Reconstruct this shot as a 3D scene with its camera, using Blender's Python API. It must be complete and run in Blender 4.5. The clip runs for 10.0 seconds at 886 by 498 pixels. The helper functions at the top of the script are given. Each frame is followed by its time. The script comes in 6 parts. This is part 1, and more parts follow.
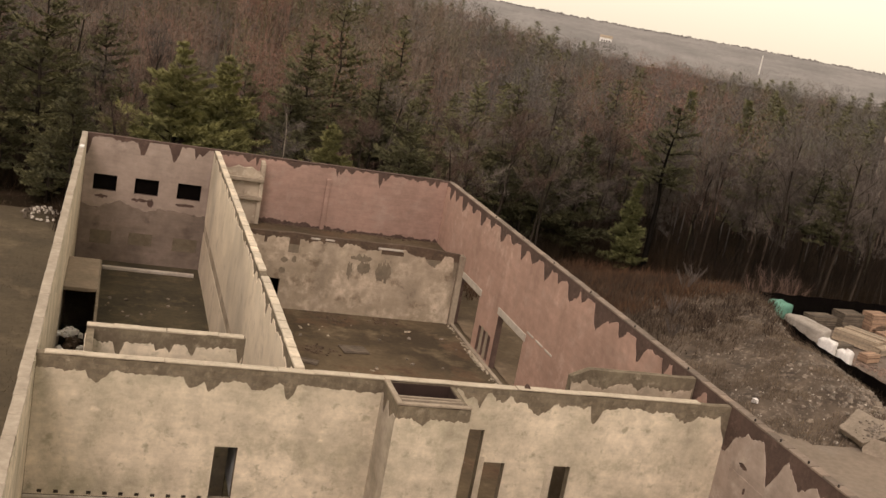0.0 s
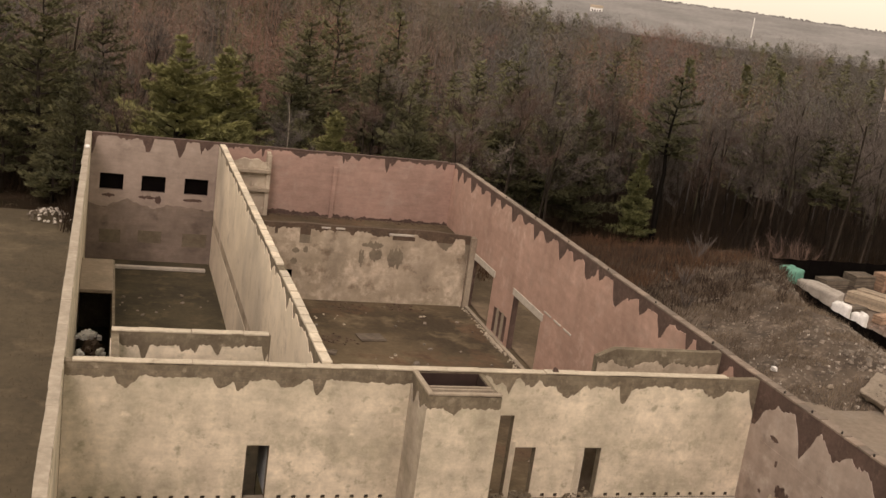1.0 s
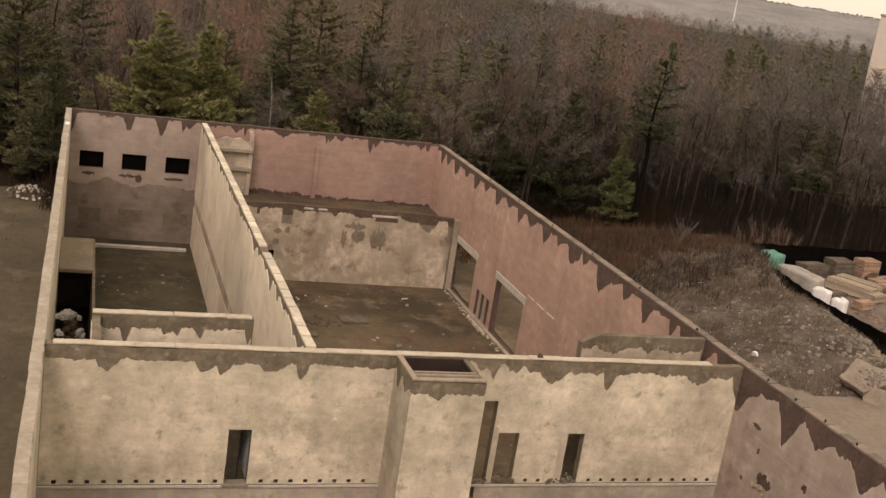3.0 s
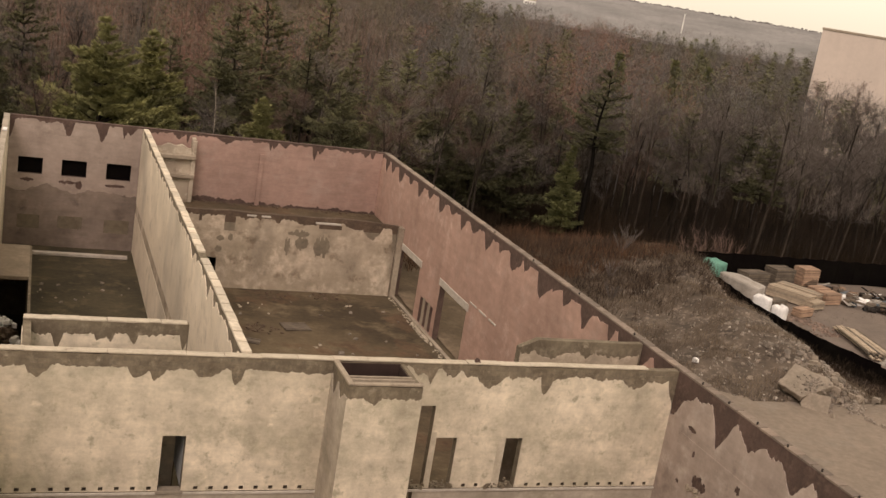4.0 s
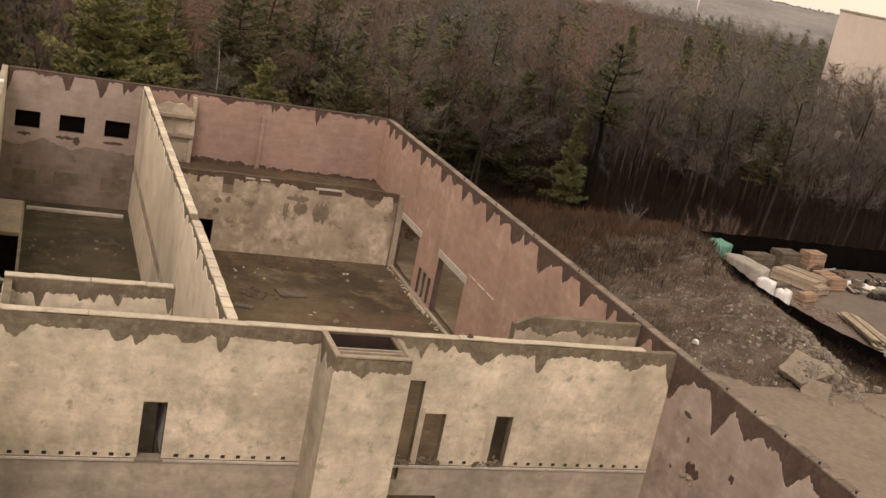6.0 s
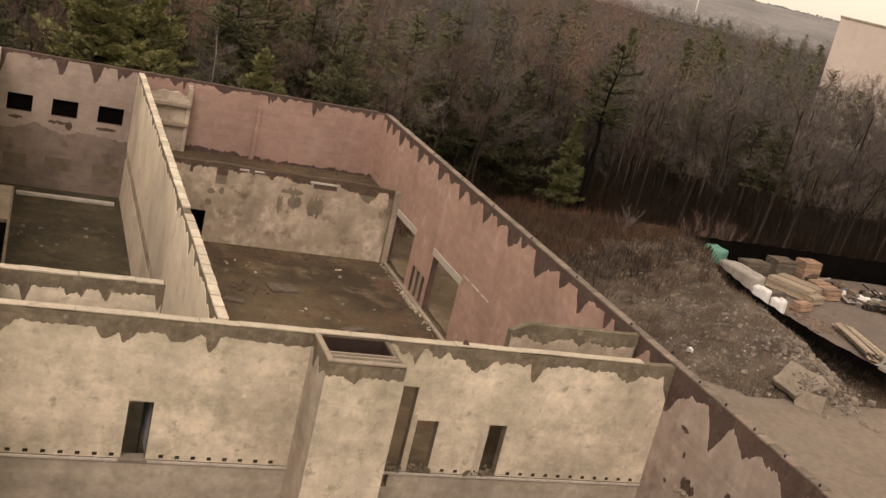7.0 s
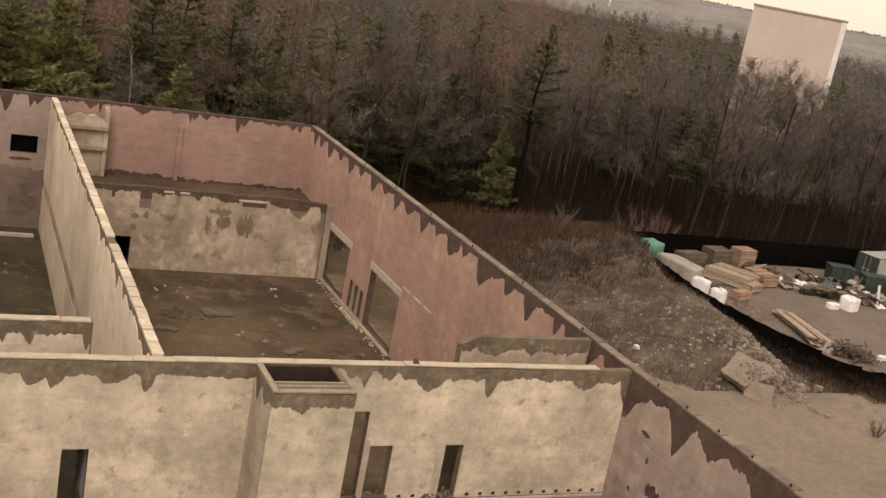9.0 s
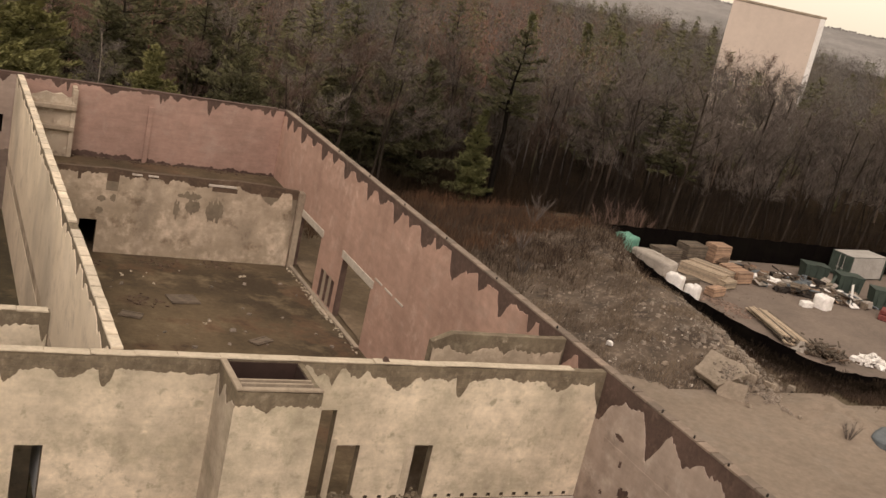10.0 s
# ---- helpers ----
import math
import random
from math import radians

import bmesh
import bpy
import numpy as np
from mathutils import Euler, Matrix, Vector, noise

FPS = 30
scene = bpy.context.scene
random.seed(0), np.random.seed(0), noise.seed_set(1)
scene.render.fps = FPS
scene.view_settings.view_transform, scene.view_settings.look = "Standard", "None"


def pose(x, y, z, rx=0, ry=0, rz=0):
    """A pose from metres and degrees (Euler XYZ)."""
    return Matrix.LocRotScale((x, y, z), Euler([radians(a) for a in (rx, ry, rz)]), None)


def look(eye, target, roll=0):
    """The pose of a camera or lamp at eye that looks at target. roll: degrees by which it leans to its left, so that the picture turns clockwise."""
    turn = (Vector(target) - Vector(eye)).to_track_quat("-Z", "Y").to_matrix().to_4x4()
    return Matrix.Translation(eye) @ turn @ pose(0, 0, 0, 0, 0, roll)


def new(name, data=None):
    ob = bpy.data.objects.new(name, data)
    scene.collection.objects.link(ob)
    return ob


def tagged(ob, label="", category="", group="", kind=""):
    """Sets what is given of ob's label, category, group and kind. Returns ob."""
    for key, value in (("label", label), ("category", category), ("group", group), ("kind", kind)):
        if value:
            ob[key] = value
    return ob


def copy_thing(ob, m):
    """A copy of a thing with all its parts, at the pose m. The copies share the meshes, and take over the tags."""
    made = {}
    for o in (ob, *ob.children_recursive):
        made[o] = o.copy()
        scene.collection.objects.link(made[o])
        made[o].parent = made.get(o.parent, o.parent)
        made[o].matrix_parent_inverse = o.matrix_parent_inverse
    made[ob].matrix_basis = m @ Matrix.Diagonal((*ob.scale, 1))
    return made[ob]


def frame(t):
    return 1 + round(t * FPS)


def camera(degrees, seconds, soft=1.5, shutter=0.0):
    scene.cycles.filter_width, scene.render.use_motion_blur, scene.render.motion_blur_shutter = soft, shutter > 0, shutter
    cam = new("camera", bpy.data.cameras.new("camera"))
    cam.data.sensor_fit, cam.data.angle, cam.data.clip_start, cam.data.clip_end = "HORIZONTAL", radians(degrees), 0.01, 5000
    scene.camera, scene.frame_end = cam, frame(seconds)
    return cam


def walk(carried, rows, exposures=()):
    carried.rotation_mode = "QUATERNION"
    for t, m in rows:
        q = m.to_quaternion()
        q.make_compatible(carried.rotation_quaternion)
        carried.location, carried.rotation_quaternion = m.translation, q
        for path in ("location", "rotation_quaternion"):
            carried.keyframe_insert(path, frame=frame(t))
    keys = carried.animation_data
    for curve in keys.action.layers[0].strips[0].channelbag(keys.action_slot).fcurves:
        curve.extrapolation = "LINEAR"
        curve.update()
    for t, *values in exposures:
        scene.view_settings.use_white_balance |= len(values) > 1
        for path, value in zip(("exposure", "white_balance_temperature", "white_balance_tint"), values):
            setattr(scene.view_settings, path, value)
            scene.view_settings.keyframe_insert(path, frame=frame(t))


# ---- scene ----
cam = camera(43.6, 10.0, soft=1.5)
PATH = [
    (0, (1.763, -40.817, 25.427), (2.354, -38.958, 24.982), 10.7),
    (0.5, (1.48, -40.58, 25.476), (2.072, -38.74, 24.964), 9.7),
    (1, (0.93, -40.198, 25.609), (1.525, -38.351, 25.126), 8.0),
    (1.5, (0.673, -40.062, 25.617), (1.271, -38.218, 25.124), 8.1),
    (2, (0.599, -39.856, 25.647), (1.216, -38.015, 25.169), 7.4),
    (2.2, (0.597, -39.79, 25.66), (1.218, -37.951, 25.176), 7.4),
    (3.3, (0.93, -39.78, 25.7), (1.571, -37.957, 25.185), 9.4),
    (3.5, (1.042, -39.805, 25.695), (1.702, -37.987, 25.183), 9.3),
    (4, (1.366, -40.057, 25.574), (2.078, -38.252, 25.092), 9.5),
    (4.5, (1.589, -39.924, 25.574), (2.33, -38.141, 25.053), 11.3),
    (5, (1.916, -39.793, 25.413), (2.605, -37.991, 24.887), 11.8),
    (5.2, (2.0, -39.66, 25.4), (2.700, -37.868, 24.856), 11.9),
    (6.3, (2.27, -38.68, 25.39), (2.977, -36.887, 24.856), 11.6),
    (6.5, (2.288, -38.481, 25.395), (2.995, -36.688, 24.859), 11.8),
    (7, (2.266, -37.801, 25.479), (2.99, -36.018, 24.934), 13.6),
    (7.5, (2.168, -37.093, 25.489), (2.895, -35.297, 24.991), 10.1),
    (8, (2.205, -36.647, 25.38), (2.962, -34.863, 24.886), 9.0),
    (8.5, (2.307, -36.273, 25.294), (3.125, -34.523, 24.777), 11.3),
    (9, (2.483, -35.831, 25.213), (3.322, -34.088, 24.702), 11.0),
    (9.5, (2.755, -35.351, 25.131), (3.624, -33.63, 24.6), 12.5),
    (10, (3.014, -34.579, 25.218), (3.898, -32.863, 24.692), 12.7),
]
walk(cam, [(t, look(eye, target, roll)) for t, eye, target, roll in PATH], [(0.0, 0.67, 7120, 22), (10.0, 0.67, 7120, 22)])

# ---- world, sun ----
world = bpy.data.worlds.new("overcast_sky")
scene.world = world
world.use_nodes = True
wn = world.node_tree.nodes
sky = wn.new("ShaderNodeTexSky")
sky.sky_type = 'NISHITA'
sky.sun_disc = False
sky.sun_elevation = radians(48)
sky.sun_rotation = radians(210)
sky.air_density, sky.dust_density, sky.ozone_density = 1.15, 1.8, 1.0
wn["Background"].inputs["Strength"].default_value = 0.132
veil = wn.new("ShaderNodeHueSaturation")
veil.inputs["Saturation"].default_value = 0.55
world.node_tree.links.new(sky.outputs[0], veil.inputs["Color"])
cloud = wn.new("ShaderNodeMix")
cloud.data_type = 'RGBA'
cloud.inputs["Factor"].default_value = 0.75
cloud.inputs["B"].default_value = (5.3, 5.03, 3.85, 1)
world.node_tree.links.new(veil.outputs[0], cloud.inputs["A"])
world.node_tree.links.new(cloud.outputs["Result"], wn["Background"].inputs["Color"])
sun_data = bpy.data.lights.new("sun", 'SUN')
sun_data.energy, sun_data.angle, sun_data.color = 0.85, radians(22), (1.0, 0.91, 0.88)
sun = new("sun", sun_data)
sun.matrix_world = look((0, 0, 60), (math.sin(radians(30)) * 60, math.cos(radians(30)) * 60, 60 - 60 * math.tan(radians(46))))


# ---- materials ----
def surface(name, tones, scale=0.6, fine=6.0, rough=0.9, bump=0.3, streak=0.0, metal=0.0, per="", stretch=(1, 1, 1), blotch=None, edges=(0.35, 0.65), grain=0.55, courses=0.0, streaks=(0.6, 0.6, 0.12), vary=0.8, shine=0.25):
    """Two-scale procedural surface: large stains between two or three tones, fine grain, optional vertical streaks."""
    m = bpy.data.materials.new(name)
    m.use_nodes = True
    nt = m.node_tree
    n, l = nt.nodes, nt.links
    bsdf = n["Principled BSDF"]
    bsdf.inputs["Roughness"].default_value = rough
    bsdf.inputs["Metallic"].default_value = metal
    bsdf.inputs["Specular IOR Level"].default_value = shine
    geo = n.new("ShaderNodeNewGeometry")
    mp = n.new("ShaderNodeMapping")
    mp.inputs["Scale"].default_value = stretch
    l.new(geo.outputs["Position"], mp.inputs["Vector"])

    def tex(sc, detail, vec, rough_n=0.6):
        t = n.new("ShaderNodeTexNoise")
        t.inputs["Scale"].default_value, t.inputs["Detail"].default_value, t.inputs["Roughness"].default_value = sc, detail, rough_n
        l.new(vec, t.inputs["Vector"])
        return t.outputs["Fac"]

    def mix(fac, a, b, kind="MIX"):
        x = n.new("ShaderNodeMix")
        x.data_type, x.blend_type = 'RGBA', kind
        for sock, v in ((x.inputs["Factor"], fac), (x.inputs["A"], a), (x.inputs["B"], b)):
            if isinstance(v, (tuple, list)):
                sock.default_value = (*v, 1)
            elif isinstance(v, (int, float)):
                sock.default_value = v
            else:
                l.new(v, sock)
        return x.outputs["Result"]

    def ramp(fac, lo, hi):
        r = n.new("ShaderNodeMapRange")
        r.inputs["From Min"].default_value, r.inputs["From Max"].default_value = lo, hi
        l.new(fac, r.inputs["Value"])
        return r.outputs["Result"]

    vec = mp.outputs["Vector"]
    col = mix(ramp(tex(scale, 5, vec), *edges), tones[0], tones[1])
    if len(tones) > 2:
        col = mix(ramp(tex(scale * 2.7, 6, vec, 0.7), 0.52, 0.68), col, tones[2])
    for tone, size, start in ([] if not blotch else blotch if isinstance(blotch, list) else [blotch]):
        col = mix(ramp(tex(size, 7, vec, 0.65), start, start + 0.13), col, tone)
    if streak:
        ms = n.new("ShaderNodeMapping")
        ms.inputs["Scale"].default_value = streaks
        l.new(geo.outputs["Position"], ms.inputs["Vector"])
        s = ramp(tex(1.0, 2, ms.outputs["Vector"], 0.5), 0.48, 0.72)
        sc = n.new("ShaderNodeMath")
        sc.operation = 'MULTIPLY'
        sc.inputs[1].default_value = streak
        l.new(s, sc.inputs[0])
        col = mix(sc.outputs[0], col, tuple(c * 0.45 for c in tones[0]))
    if courses:
        mc = n.new("ShaderNodeMapping")
        mc.inputs["Scale"].default_value = (0.5, 0.5, 2.4)
        l.new(geo.outputs["Position"], mc.inputs["Vector"])
        col = mix(courses, col, mix(ramp(tex(1.0, 6, mc.outputs["Vector"], 0.7), 0.3, 0.7), (0.62, 0.62, 0.6), (1.22, 1.2, 1.18)), "MULTIPLY")
    g = tex(fine, 6, vec, 0.75)
    col = mix(grain, col, mix(ramp(g, 0.3, 0.7), (0.62, 0.62, 0.62), (1.3, 1.3, 1.3)), "MULTIPLY")
    if per:
        src = n.new("ShaderNodeObjectInfo").outputs["Random"] if per == "object" else geo.outputs["Random Per Island"]
        col = mix(vary, col, mix(src, (0.6, 0.6, 0.6), (1.35, 1.3, 1.25)), "MULTIPLY")
    l.new(col, bsdf.inputs["Base Color"])
    b = n.new("ShaderNodeBump")
    b.inputs["Strength"].default_value, b.inputs["Distance"].default_value = bump, 0.05
    l.new(g, b.inputs["Height"])
    l.new(b.outputs["Normal"], bsdf.inputs["Normal"])
    return m


CREAM = surface("cream_plaster", [(0.714, 0.614, 0.474), (0.484, 0.424, 0.320), (0.597, 0.520, 0.403)], 0.26, 1.5, 0.92, 0.3, 0.35, edges=(0.40, 0.60), grain=0.6, courses=0.35, blotch=[((0.433, 0.383, 0.281), 0.55, 0.53), ((0.391, 0.348, 0.252), 1.9, 0.56), ((0.309, 0.268, 0.189), 4.0, 0.65), ((0.762, 0.661, 0.514), 1.1, 0.60)])
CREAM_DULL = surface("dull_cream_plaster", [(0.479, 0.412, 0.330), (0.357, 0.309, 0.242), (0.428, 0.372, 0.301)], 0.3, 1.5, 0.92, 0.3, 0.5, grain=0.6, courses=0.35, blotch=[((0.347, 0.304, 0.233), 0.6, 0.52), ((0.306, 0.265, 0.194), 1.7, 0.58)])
CREAM_WORN = surface("worn_cream_plaster", [(0.464, 0.382, 0.289), (0.334, 0.274, 0.199), (0.593, 0.486, 0.374)], 0.34, 1.6, 0.92, 0.3, 0.6, grain=0.45, streaks=(0.55, 0.55, 0.16), courses=0.2, blotch=[((0.618, 0.511, 0.397), 0.42, 0.54), ((0.191, 0.143, 0.099), 0.6, 0.545)])
CREAM_STREAK = surface("streaked_cream_plaster", [(0.740, 0.634, 0.497), (0.620, 0.526, 0.401), (0.520, 0.439, 0.334)], 0.3, 1.2, 0.92, 0.3, 0.7, grain=0.35, streaks=(0.16, 0.16, 0.10))
PINK = surface("pink_plaster", [(0.385, 0.252, 0.205), (0.311, 0.205, 0.167), (0.367, 0.262, 0.218)], 0.25, 1.6, 0.92, 0.25, 0.25, grain=0.35, courses=0.4)
PINK_GREY = surface("greyed_pink_plaster", [(0.375, 0.300, 0.252), (0.305, 0.243, 0.205), (0.40, 0.325, 0.275)], 0.3, 1.6, 0.92, 0.25, 0.3, grain=0.35, courses=0.35, blotch=((0.26, 0.20, 0.165), 0.6, 0.58))
PINK_EAST = surface("weathered_pink_plaster", [(0.472, 0.308, 0.244), (0.384, 0.249, 0.197), (0.457, 0.318, 0.258)], 0.25, 1.6, 0.92, 0.25, 0.3, grain=0.35, courses=0.35, blotch=((0.519, 0.372, 0.302), 0.4, 0.57))
PINK_PALE = surface("pale_pink_plaster", [(0.42, 0.338, 0.285), (0.33, 0.262, 0.22), (0.46, 0.385, 0.33)], 0.3, 1.6, 0.92, 0.25, 0.25, grain=0.35, courses=0.35, blotch=((0.215, 0.17, 0.142), 0.35, 0.53))
PINK_LOWER = surface("darker_pink_plaster", [(0.262, 0.208, 0.172), (0.178, 0.140, 0.113), (0.222, 0.172, 0.140)], 0.45, 1.6, 0.92, 0.25, 0.5, grain=0.4, courses=0.45, blotch=((0.135, 0.105, 0.083), 0.5, 0.57))
INFILL = surface("walled_up_window_infill", [(0.191, 0.158, 0.111), (0.139, 0.112, 0.078)], 0.8, 3.0, 0.95, 0.4)
MASONRY = surface("weathered_grey_brown_masonry", [(0.194, 0.157, 0.108), (0.124, 0.097, 0.067), (0.248, 0.205, 0.146)], 0.8, 5.0, 0.95, 0.5, 0.2, blotch=((0.34, 0.285, 0.21), 1.7, 0.60))
BLOCK = surface("weathered_concrete_block", [(0.21, 0.172, 0.122), (0.135, 0.108, 0.075), (0.26, 0.215, 0.155)], 0.8, 5.0, 0.95, 0.5, 0.2, per="object", vary=0.3, blotch=((0.42, 0.36, 0.27), 1.9, 0.61))
BRICK = surface("dark_red_brown_brickwork", [(0.112, 0.072, 0.058), (0.080, 0.053, 0.043), (0.145, 0.098, 0.078)], 0.8, 6.0, 0.95, 0.5, 0.2)
COPING_DARK = surface("dark_weathered_coping", [(0.25, 0.20, 0.16), (0.19, 0.15, 0.12)], 0.8, 5.0, 0.9, 0.4, per="object")
BROWN_BRICK = surface("brown_crumbling_masonry", [(0.125, 0.086, 0.060), (0.085, 0.06, 0.043), (0.16, 0.115, 0.08)], 0.8, 5.0, 0.95, 0.5, 0.2)
COPING_DULL = surface("dull_concrete_coping", [(0.36, 0.298, 0.225), (0.265, 0.215, 0.16)], 0.8, 5.0, 0.9, 0.4)
COPING_PALE = surface("worn_pale_wall_top", [(0.54, 0.465, 0.36), (0.41, 0.35, 0.265), (0.48, 0.42, 0.33)], 0.7, 4.0, 0.9, 0.4)
COPING_WEST = surface("weathered_beige_wall_top", [(0.42, 0.36, 0.285), (0.32, 0.27, 0.21), (0.37, 0.32, 0.25)], 0.7, 4.0, 0.9, 0.4, streak=0.3)
CAP_PALE = surface("pale_cap_stone", [(0.66, 0.58, 0.46), (0.50, 0.435, 0.34), (0.58, 0.51, 0.41)], 0.9, 4.0, 0.9, 0.4, per="object", vary=0.5)
CONCRETE = surface("grey_concrete", [(0.293, 0.248, 0.196), (0.203, 0.171, 0.134)], 0.7, 5.0, 0.9, 0.4, per="object")
CONCRETE_WHITE = surface("pale_concrete", [(0.55, 0.50, 0.43), (0.42, 0.37, 0.31)], 0.8, 5.0, 0.9, 0.4)
DARK_RED = surface("rust_red_steel", [(0.046, 0.027, 0.021), (0.032, 0.019, 0.015)], 1.5, 6.0, 0.8, 0.4)
EARTH = surface("damp_brown_earth", [(0.128, 0.094, 0.056), (0.056, 0.041, 0.025), (0.165, 0.126, 0.077)], 0.13, 2.5, 0.95, 0.6, edges=(0.36, 0.62), blotch=[((0.135, 0.078, 0.046), 0.2, 0.55), ((0.060, 0.042, 0.026), 0.4, 0.57), ((0.195, 0.155, 0.10), 0.9, 0.64)])
EARTH_GREEN = surface("dark_olive_earth", [(0.078, 0.064, 0.038), (0.036, 0.031, 0.020), (0.115, 0.092, 0.054)], 0.22, 2.5, 0.95, 0.6)
FIELD = surface("dry_grass_field", [(0.112, 0.088, 0.055), (0.072, 0.057, 0.037), (0.145, 0.112, 0.07)], 0.09, 1.6, 0.95, 0.6)
# woodland floor colour, made dark to carry the shade beneath the trees
LITTER = surface("shade_dark_leaf_litter", [(0.040, 0.027, 0.017), (0.022, 0.016, 0.010)], 0.3, 3.0, 0.95, 0.6, shine=0.02)
DIRT = surface("tan_dirt_lot", [(0.249, 0.198, 0.152), (0.195, 0.155, 0.119), (0.223, 0.184, 0.146)], 0.12, 2.0, 0.95, 0.5)
GRAVEL = surface("gravel_yard", [(0.190, 0.150, 0.122), (0.148, 0.118, 0.097)], 0.2, 3.0, 0.95, 0.5)
RUBBLE = surface("rubble_soil", [(0.1260, 0.0966, 0.0718), (0.0552, 0.0423, 0.0322), (0.2208, 0.1748, 0.1362)], 0.55, 2.5, 0.95, 0.7)
DARK_WEEDS = surface("blackish_dry_weeds", [(0.034, 0.025, 0.018), (0.018, 0.014, 0.010)], 0.4, 3.0, 0.95, 0.1, per="island", shine=0.02)
STONE = surface("rubble_stones", [(0.272, 0.232, 0.191), (0.188, 0.160, 0.131)], 0.6, 5.0, 0.95, 0.4, per="island")
WEEDS = surface("dry_weeds", [(0.076, 0.051, 0.034), (0.046, 0.032, 0.022)], 0.3, 3.0, 0.9, 0.1, per="island")
TAN_WEEDS = surface("pale_dry_weeds", [(0.218, 0.172, 0.125), (0.130, 0.101, 0.074)], 0.3, 3.0, 0.9, 0.1, per="island")
RUST_WEEDS = surface("rusty_dry_grass", [(0.155, 0.084, 0.046), (0.095, 0.056, 0.033)], 0.2, 3.0, 0.9, 0.1, per="island")
BARK = surface("grey_brown_bark", [(0.047, 0.038, 0.030), (0.026, 0.021, 0.017)], 0.9, 8.0, 0.95, 0.5, per="object", shine=0.02)
BARK_DARK = surface("near_black_bark", [(0.012, 0.010, 0.008), (0.007, 0.006, 0.005)], 0.9, 8.0, 0.95, 0.5, shine=0.02)
BARK_PALE = surface("pale_birch_bark", [(0.34, 0.29, 0.23), (0.20, 0.17, 0.13)], 0.9, 8.0, 0.9, 0.3)
TWIG_GREY = surface("bare_grey_twigs", [(0.134, 0.114, 0.101), (0.088, 0.074, 0.065)], 0.12, 2.0, 0.9, 0.0, per="object")
TWIG_RED = surface("reddish_budding_twigs", [(0.132, 0.088, 0.070), (0.098, 0.068, 0.054)], 0.12, 2.0, 0.9, 0.0, per="object")
NEEDLES = surface("pine_needles", [(0.137, 0.130, 0.063), (0.095, 0.095, 0.050), (0.175, 0.161, 0.074)], 0.35, 2.0, 0.7, 0.0, per="object")
NEEDLES_OLIVE = surface("olive_pine_needles", [(0.187, 0.188, 0.076), (0.130, 0.134, 0.056)], 0.25, 2.0, 0.7, 0.0)
NEEDLES_YELLOW = surface("yellowish_pine_needles", [(0.251, 0.239, 0.094), (0.180, 0.174, 0.072)], 0.25, 2.0, 0.7, 0.0)
SAPLING = surface("dull_sapling_bark", [(0.058, 0.048, 0.038), (0.035, 0.029, 0.023)], 0.9, 8.0, 0.9, 0.1, per="island")
# near-black twig copy: the gloom between the trunks is in its colour
TWIG_SHADED = surface("shade_darkened_twigs", [(0.045, 0.035, 0.027), (0.027, 0.021, 0.018)], 0.12, 2.0, 0.9, 0.0, per="island", shine=0.02)
# far twig tones, lightened and the greys cooled to paint in distance haze
FAR_TWIGS = [surface("far_hazed_canopy_" + n, [c, tuple(v * 0.72 for v in c)], 0.06, 0.5, 0.9, 0.0, grain=0.25) for n, c in (("grey", (0.158, 0.144, 0.132)), ("brown", (0.200, 0.150, 0.116)), ("dark", (0.105, 0.092, 0.082)), ("olive", (0.152, 0.140, 0.088)), ("red", (0.240, 0.135, 0.10)))]
FAR_NEEDLES = surface("far_needle_canopy", [(0.098, 0.098, 0.050), (0.135, 0.128, 0.060)], 0.06, 0.5, 0.8, 0.0, per="island")
# pale grey stands for aerial haze, painted straight into the ridge colour
RIDGE = surface("haze_tinted_ridge", [(0.254, 0.238, 0.226), (0.182, 0.172, 0.164)], 0.02, 0.22, 1.0, 0.0, grain=0.5)
WALL_FAR = surface("pale_beige_cladding", [(0.62, 0.52, 0.44), (0.56, 0.47, 0.40)], 0.08, 1.0, 0.85, 0.05, 0.08, grain=0.12)
BLACK_FABRIC = surface("black_fence_fabric", [(0.004, 0.003, 0.003), (0.006, 0.005, 0.004)], 0.6, 4.0, 0.9, 0.2, shine=0.02)
TIMBER = surface("fresh_sawn_timber", [(0.41, 0.335, 0.25), (0.29, 0.235, 0.175)], 1.2, 6.0, 0.85, 0.2, per="object", stretch=(1, 4, 4))
TIMBER_ORANGE = surface("orange_brown_timber", [(0.41, 0.275, 0.19), (0.30, 0.20, 0.14)], 1.2, 6.0, 0.85, 0.2, per="object")
TIMBER_GREY = surface("grey_weathered_timber", [(0.16, 0.13, 0.10), (0.10, 0.082, 0.064)], 1.2, 6.0, 0.85, 0.2, per="object")
WHITE = surface("white_sheet", [(0.82, 0.80, 0.76), (0.70, 0.67, 0.63)], 0.8, 4.0, 0.7, 0.1)
TARP_GREEN = surface("mint_green_tarp", [(0.14, 0.33, 0.25), (0.10, 0.25, 0.19)], 0.9, 4.0, 0.6, 0.2)
TARP_GREY = surface("grey_beige_tarp", [(0.4000, 0.3600, 0.3120), (0.3040, 0.2720, 0.2320)], 0.9, 4.0, 0.7, 0.2)
GREEN_PAINT = surface("dark_green_painted_steel", [(0.052, 0.072, 0.058), (0.036, 0.05, 0.042)], 0.9, 5.0, 0.6, 0.1)
GREY_PAINT = surface("pale_grey_painted_steel", [(0.45, 0.43, 0.40), (0.36, 0.34, 0.31)], 0.9, 5.0, 0.6, 0.1)
BLUE_GREY = surface("blue_grey_sheet", [(0.13, 0.15, 0.16), (0.09, 0.105, 0.115)], 0.9, 5.0, 0.6, 0.2)
